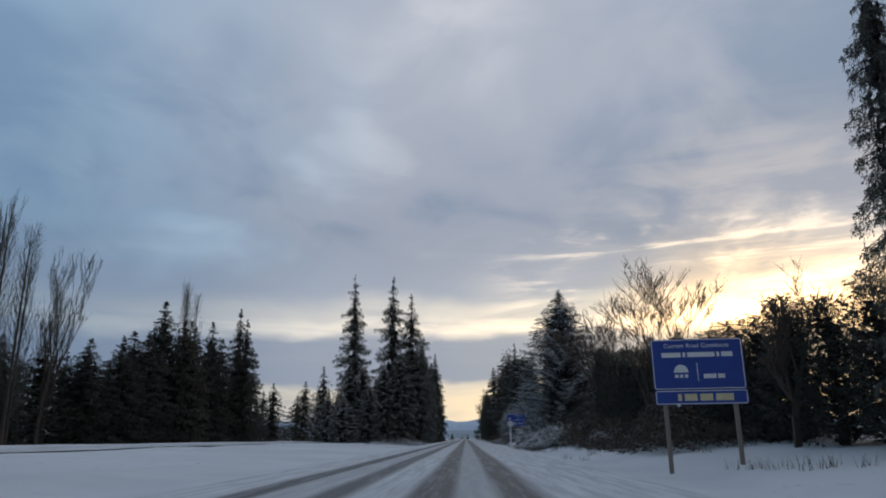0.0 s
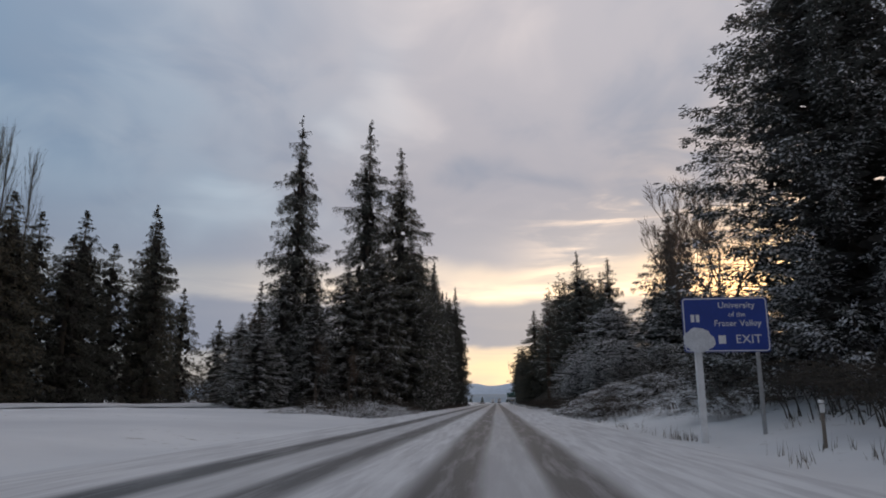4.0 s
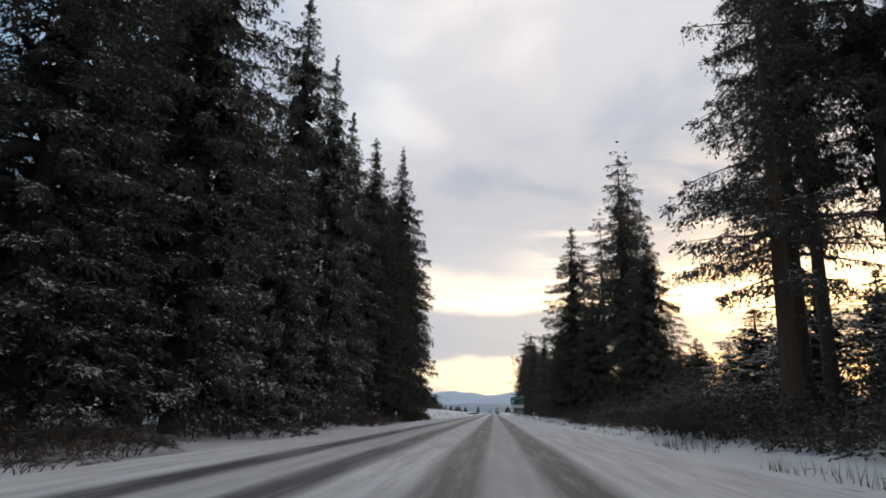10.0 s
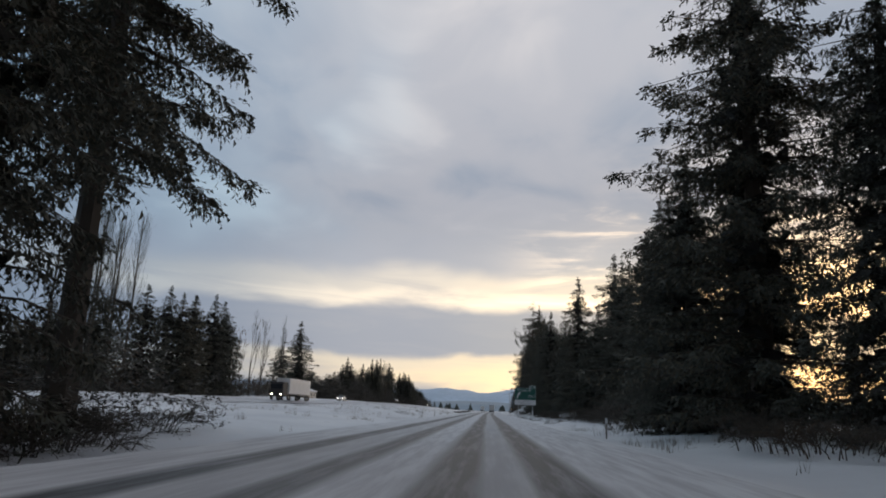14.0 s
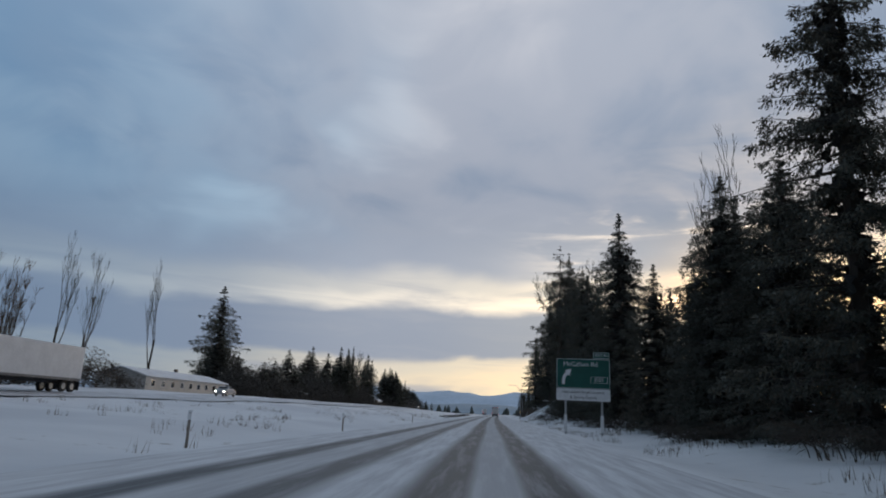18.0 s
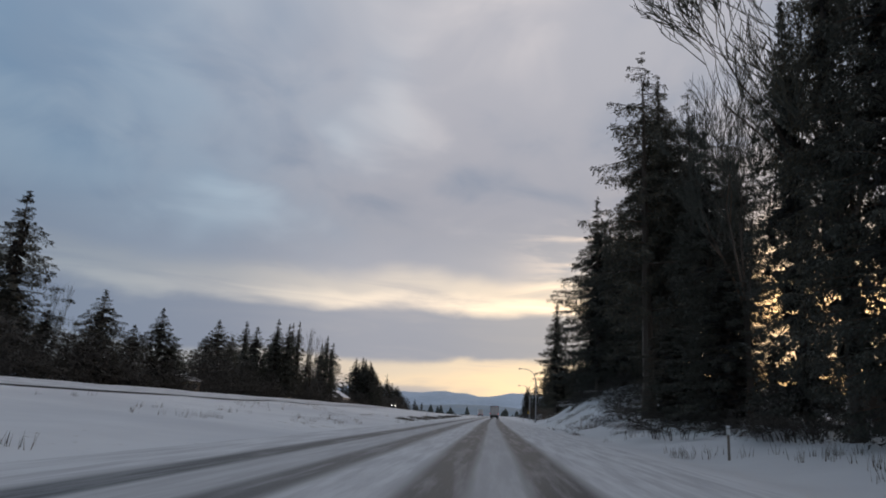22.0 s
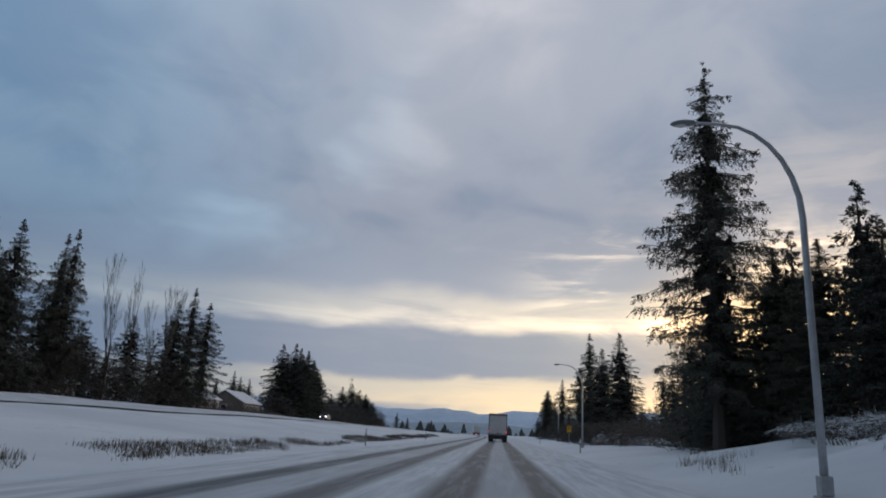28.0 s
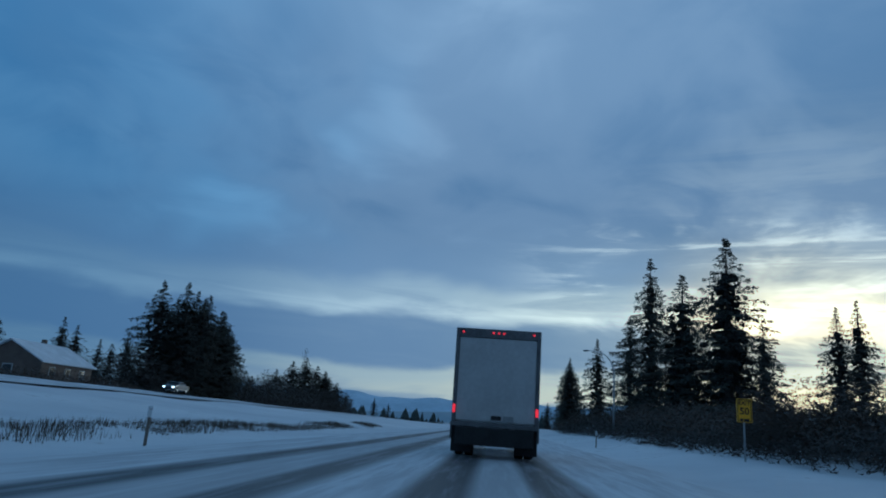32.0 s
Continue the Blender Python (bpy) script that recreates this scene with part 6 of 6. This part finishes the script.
def semi_trailer(m, label, light):
    """A tractor with a long van trailer, driving towards +y, tail at y = 0."""
    s = thing("semi_truck", m, label, "truck")
    w, h0, h1, l = 1.30, 1.2, 4.12, 15.5
    part("trailer", boxed(-w, w, 0, l, h0, h1, bevel=0.03), PAINT_WHITE, s, "long white trailer")
    for x in (-0.63, 0.63):
        part("door", boxed(x - 0.61, x + 0.61, -0.03, -0.001, h0 + 0.05, h1 - 0.08), DOOR, s, "white trailer door")
    for sx in (-1, 1):
        part("tail_lamp", boxed(sx * 1.1 - 0.12, sx * 1.1 + 0.12, -0.05, -0.001, h0 - 0.12, h0 - 0.02), RED_LIT if light else FRAME, s)
        part("side_rail", boxed(sx * w - 0.02, sx * w + 0.02, 0.1, l - 0.1, h0 - 0.14, h0 + 0.06), FRAME, s)
        part("mud_flap", boxed(sx * 0.95 - 0.3, sx * 0.95 + 0.3, 0.1, 0.12, 0.2, 0.95), CHASSIS, s)
        for y in (1.0, 2.25, l - 1.6, l - 0.3, l + 3.4):
            wheel(sx * 1.0, y, s)
    part("underbody", boxed(-0.5, 0.5, 0.6, l + 4.2, 0.75, h0 - 0.15, bevel=0.03), CHASSIS, s)
    cab = part("cab", boxed(-1.2, 1.2, l + 0.6, l + 4.0, 0.7, 3.3, bevel=0.16), CHASSIS, s, "dark tractor cab")
    part("windscreen", boxed(-1.05, 1.05, l + 3.96, l + 4.03, 2.0, 2.9, bevel=0.05), GLASS, cab)
    for x in (-0.85, 0.85):
        part("headlamp", boxed(x - 0.17, x + 0.17, l + 3.98, l + 4.06, 0.95, 1.15, bevel=0.03), HEADLAMP, cab, "lit headlamp")
    return s


def car(m, label, color):
    s = thing("car", m, label, "car")
    bm = bmesh.new()
    prof = [(-2.1, 0.35), (-2.15, 0.75), (-1.9, 0.95), (-1.3, 1.0), (-0.75, 1.42), (0.55, 1.45), (1.15, 1.02), (1.95, 0.88), (2.15, 0.7), (2.12, 0.35)]
    sides = [[bm.verts.new((sx * (0.86 if z < 1.1 else 0.68), y, z)) for y, z in prof] for sx in (-1, 1)]
    bm.faces.new(sides[0]), bm.faces.new(sides[1][::-1])
    for i in range(len(prof)):
        j = (i + 1) % len(prof)
        bm.faces.new((sides[0][i], sides[1][i], sides[1][j], sides[0][j]))
    bmesh.ops.recalc_face_normals(bm, faces=bm.faces)
    bmesh.ops.bevel(bm, geom=list(bm.edges), offset=0.05, segments=2, affect="EDGES", profile=0.5)
    part("body", bm, material("car_paint", color, 0.3, 0.2, vary=0.1, coat=0.5), s)
    part("windscreen", boxed(-0.62, 0.62, 0.72, 0.95, 1.08, 1.36, bevel=0.03), GLASS, s)
    for sx in (-1, 1):
        part("side_window", boxed(sx * 0.79 - 0.012, sx * 0.79 + 0.012, -0.7, 0.5, 1.06, 1.36, bevel=0.005), GLASS, s)
        part("headlamp", boxed(sx * 0.62 - 0.15, sx * 0.62 + 0.15, 2.06, 2.16, 0.62, 0.78, bevel=0.02), HEADLAMP, s, "lit headlamp")
        for y in (-1.35, 1.35):
            wheel(sx * 0.78, y, s, 0.33, 0.2)
    return s


box_truck(pose(1.34, 693.3, 0.016, 0, 0, -1.2), "white box truck with dark rear frame and lit red lamps")
semi_trailer(pose(road_middle(905) - 3.75, 905.0, 0.02, 0, 0, 3), "white semi trailer truck ahead in the passing lane", True)
semi_trailer(pose(-39.5, 451.0, max(ground_height(q, 440) for q in (-42, -39, -36)) + 0.12, 0, 0, 180), "dark tractor with a white trailer on the opposite road", False)
car(pose(-39.5, 762.0, max(ground_height(q, 762) for q in (-42, -39, -36)) + 0.12, 0, 0, 180), "dark car with lit headlamps on the opposite road", (0.03, 0.035, 0.045))

car(pose(-39.5, 490.0, max(ground_height(q, 490) for q in (-42, -39, -36)) + 0.12, 0, 0, 180), "silver car following the trailer on the opposite road", (0.30, 0.31, 0.33))

# ---- houses across the road ----
SIDING = material("pale_siding", (0.42, 0.41, 0.39), 0.7, vary=0.12, scale=0.8, bump=0.2, bump_scale=9)
SIDING_DARK = material("brown_siding", (0.14, 0.11, 0.09), 0.75, vary=0.2, scale=0.8, bump=0.2, bump_scale=9)
ROOF_SNOW = material("snowy_roof", (0.70, 0.72, 0.76), 0.8, vary=0.12, scale=0.5, bump=0.3, bump_scale=3)
TRIM = material("white_trim", (0.62, 0.62, 0.62), 0.6, vary=0.08)


def house(x, y, w, l, eave, ridge, mat, label, windows=4, turn=0.0, chimney=True):
    """A low gabled house, w across x and l along y, its long side towards the road."""
    z = min(ground_height(x + a, y + b) for a in (-w / 2, w / 2) for b in (-l / 2, l / 2)) - 0.15
    s = thing("house", pose(x, y, z, 0, 0, turn), label, "house", "houses across the road")
    bm = boxed(-w / 2, w / 2, -l / 2, l / 2, 0, eave)
    for sy in (-1, 1):
        a, b, c = (bm.verts.new(v) for v in ((-w / 2, sy * l / 2, eave), (w / 2, sy * l / 2, eave), (0, sy * l / 2, ridge)))
        bm.faces.new((a, b, c))
    part("wall", bm, mat, s, "painted house walls")
    for sx in (-1, 1):
        bm = bmesh.new()
        o, t = 0.5, 0.22
        pts = [(0, ridge + 0.04), (sx * (w / 2 + o), eave - o * (ridge - eave) / (w / 2) + 0.04), (sx * (w / 2 + o), eave - o * (ridge - eave) / (w / 2) + t), (0, ridge + t + 0.03)]
        ends = [[bm.verts.new((px, sy * (l / 2 + o), pz)) for px, pz in pts] for sy in (-1, 1)]
        bm.faces.new(ends[0]), bm.faces.new(ends[1][::-1])
        for i in range(4):
            bm.faces.new((ends[0][i], ends[1][i], ends[1][(i + 1) % 4], ends[0][(i + 1) % 4]))
        bmesh.ops.recalc_face_normals(bm, faces=bm.faces)
        part("roof", bm, ROOF_SNOW, s, "snow-covered roof slope")
    for k in range(windows):
        yy = -l / 2 + l * (k + 0.7) / (windows + 0.4)
        f = part("window", boxed(w / 2 - 0.02, w / 2 + 0.05, yy - 0.75, yy + 0.75, eave * 0.36, eave * 0.8, bevel=0.01), TRIM, s)
        part("pane", boxed(w / 2 + 0.051, w / 2 + 0.06, yy - 0.64, yy + 0.64, eave * 0.36 + 0.1, eave * 0.8 - 0.1), GLASS, f)
    f = part("end_window", boxed(-0.8, 0.8, -l / 2 - 0.05, -l / 2 + 0.02, eave * 0.36, eave * 0.8, bevel=0.01), TRIM, s)
    part("pane", boxed(-0.68, 0.68, -l / 2 - 0.06, -l / 2 - 0.051, eave * 0.36 + 0.1, eave * 0.8 - 0.1), GLASS, f)
    part("door", boxed(w / 2 - 0.02, w / 2 + 0.04, l * 0.33, l * 0.33 + 0.95, 0.15, 2.2, bevel=0.01), SIDING_DARK, s, "brown entrance door")
    if chimney:
        part("chimney", boxed(-0.9, -0.3, l * 0.1, l * 0.1 + 0.6, eave, ridge + 0.9, bevel=0.02), SIDING_DARK, s)
    return s


house(-63.5, 522, 9, 36, 2.7, 4.0, SIDING, "long low pale building with a row of windows", 9)
house(-66, 742, 10, 14, 3.0, 5.4, SIDING, "pale house with a snowy roof behind shrubs", 3)
house(-67, 774, 10, 13, 3.3, 6.0, SIDING_DARK, "brown house with a snow-covered roof", 3)
house(-84, 800, 10, 12, 2.8, 5.2, SIDING, "small house with a snowy roof among trees", 2)
house(-66, 612, 9, 12, 2.6, 4.6, SIDING_DARK, "low brown house with a snowy roof", 3)
house(-67, 690, 9, 11, 2.6, 4.6, SIDING, "small pale house half hidden by conifers", 2)
house(-72, 72, 10, 14, 3.0, 6.4, SIDING_DARK, "brown house with a steep snowy roof at the field edge", 2)
house(44, 352, 9, 12, 2.8, 5.0, SIDING, "pale house glimpsed through the roadside trees", 2)
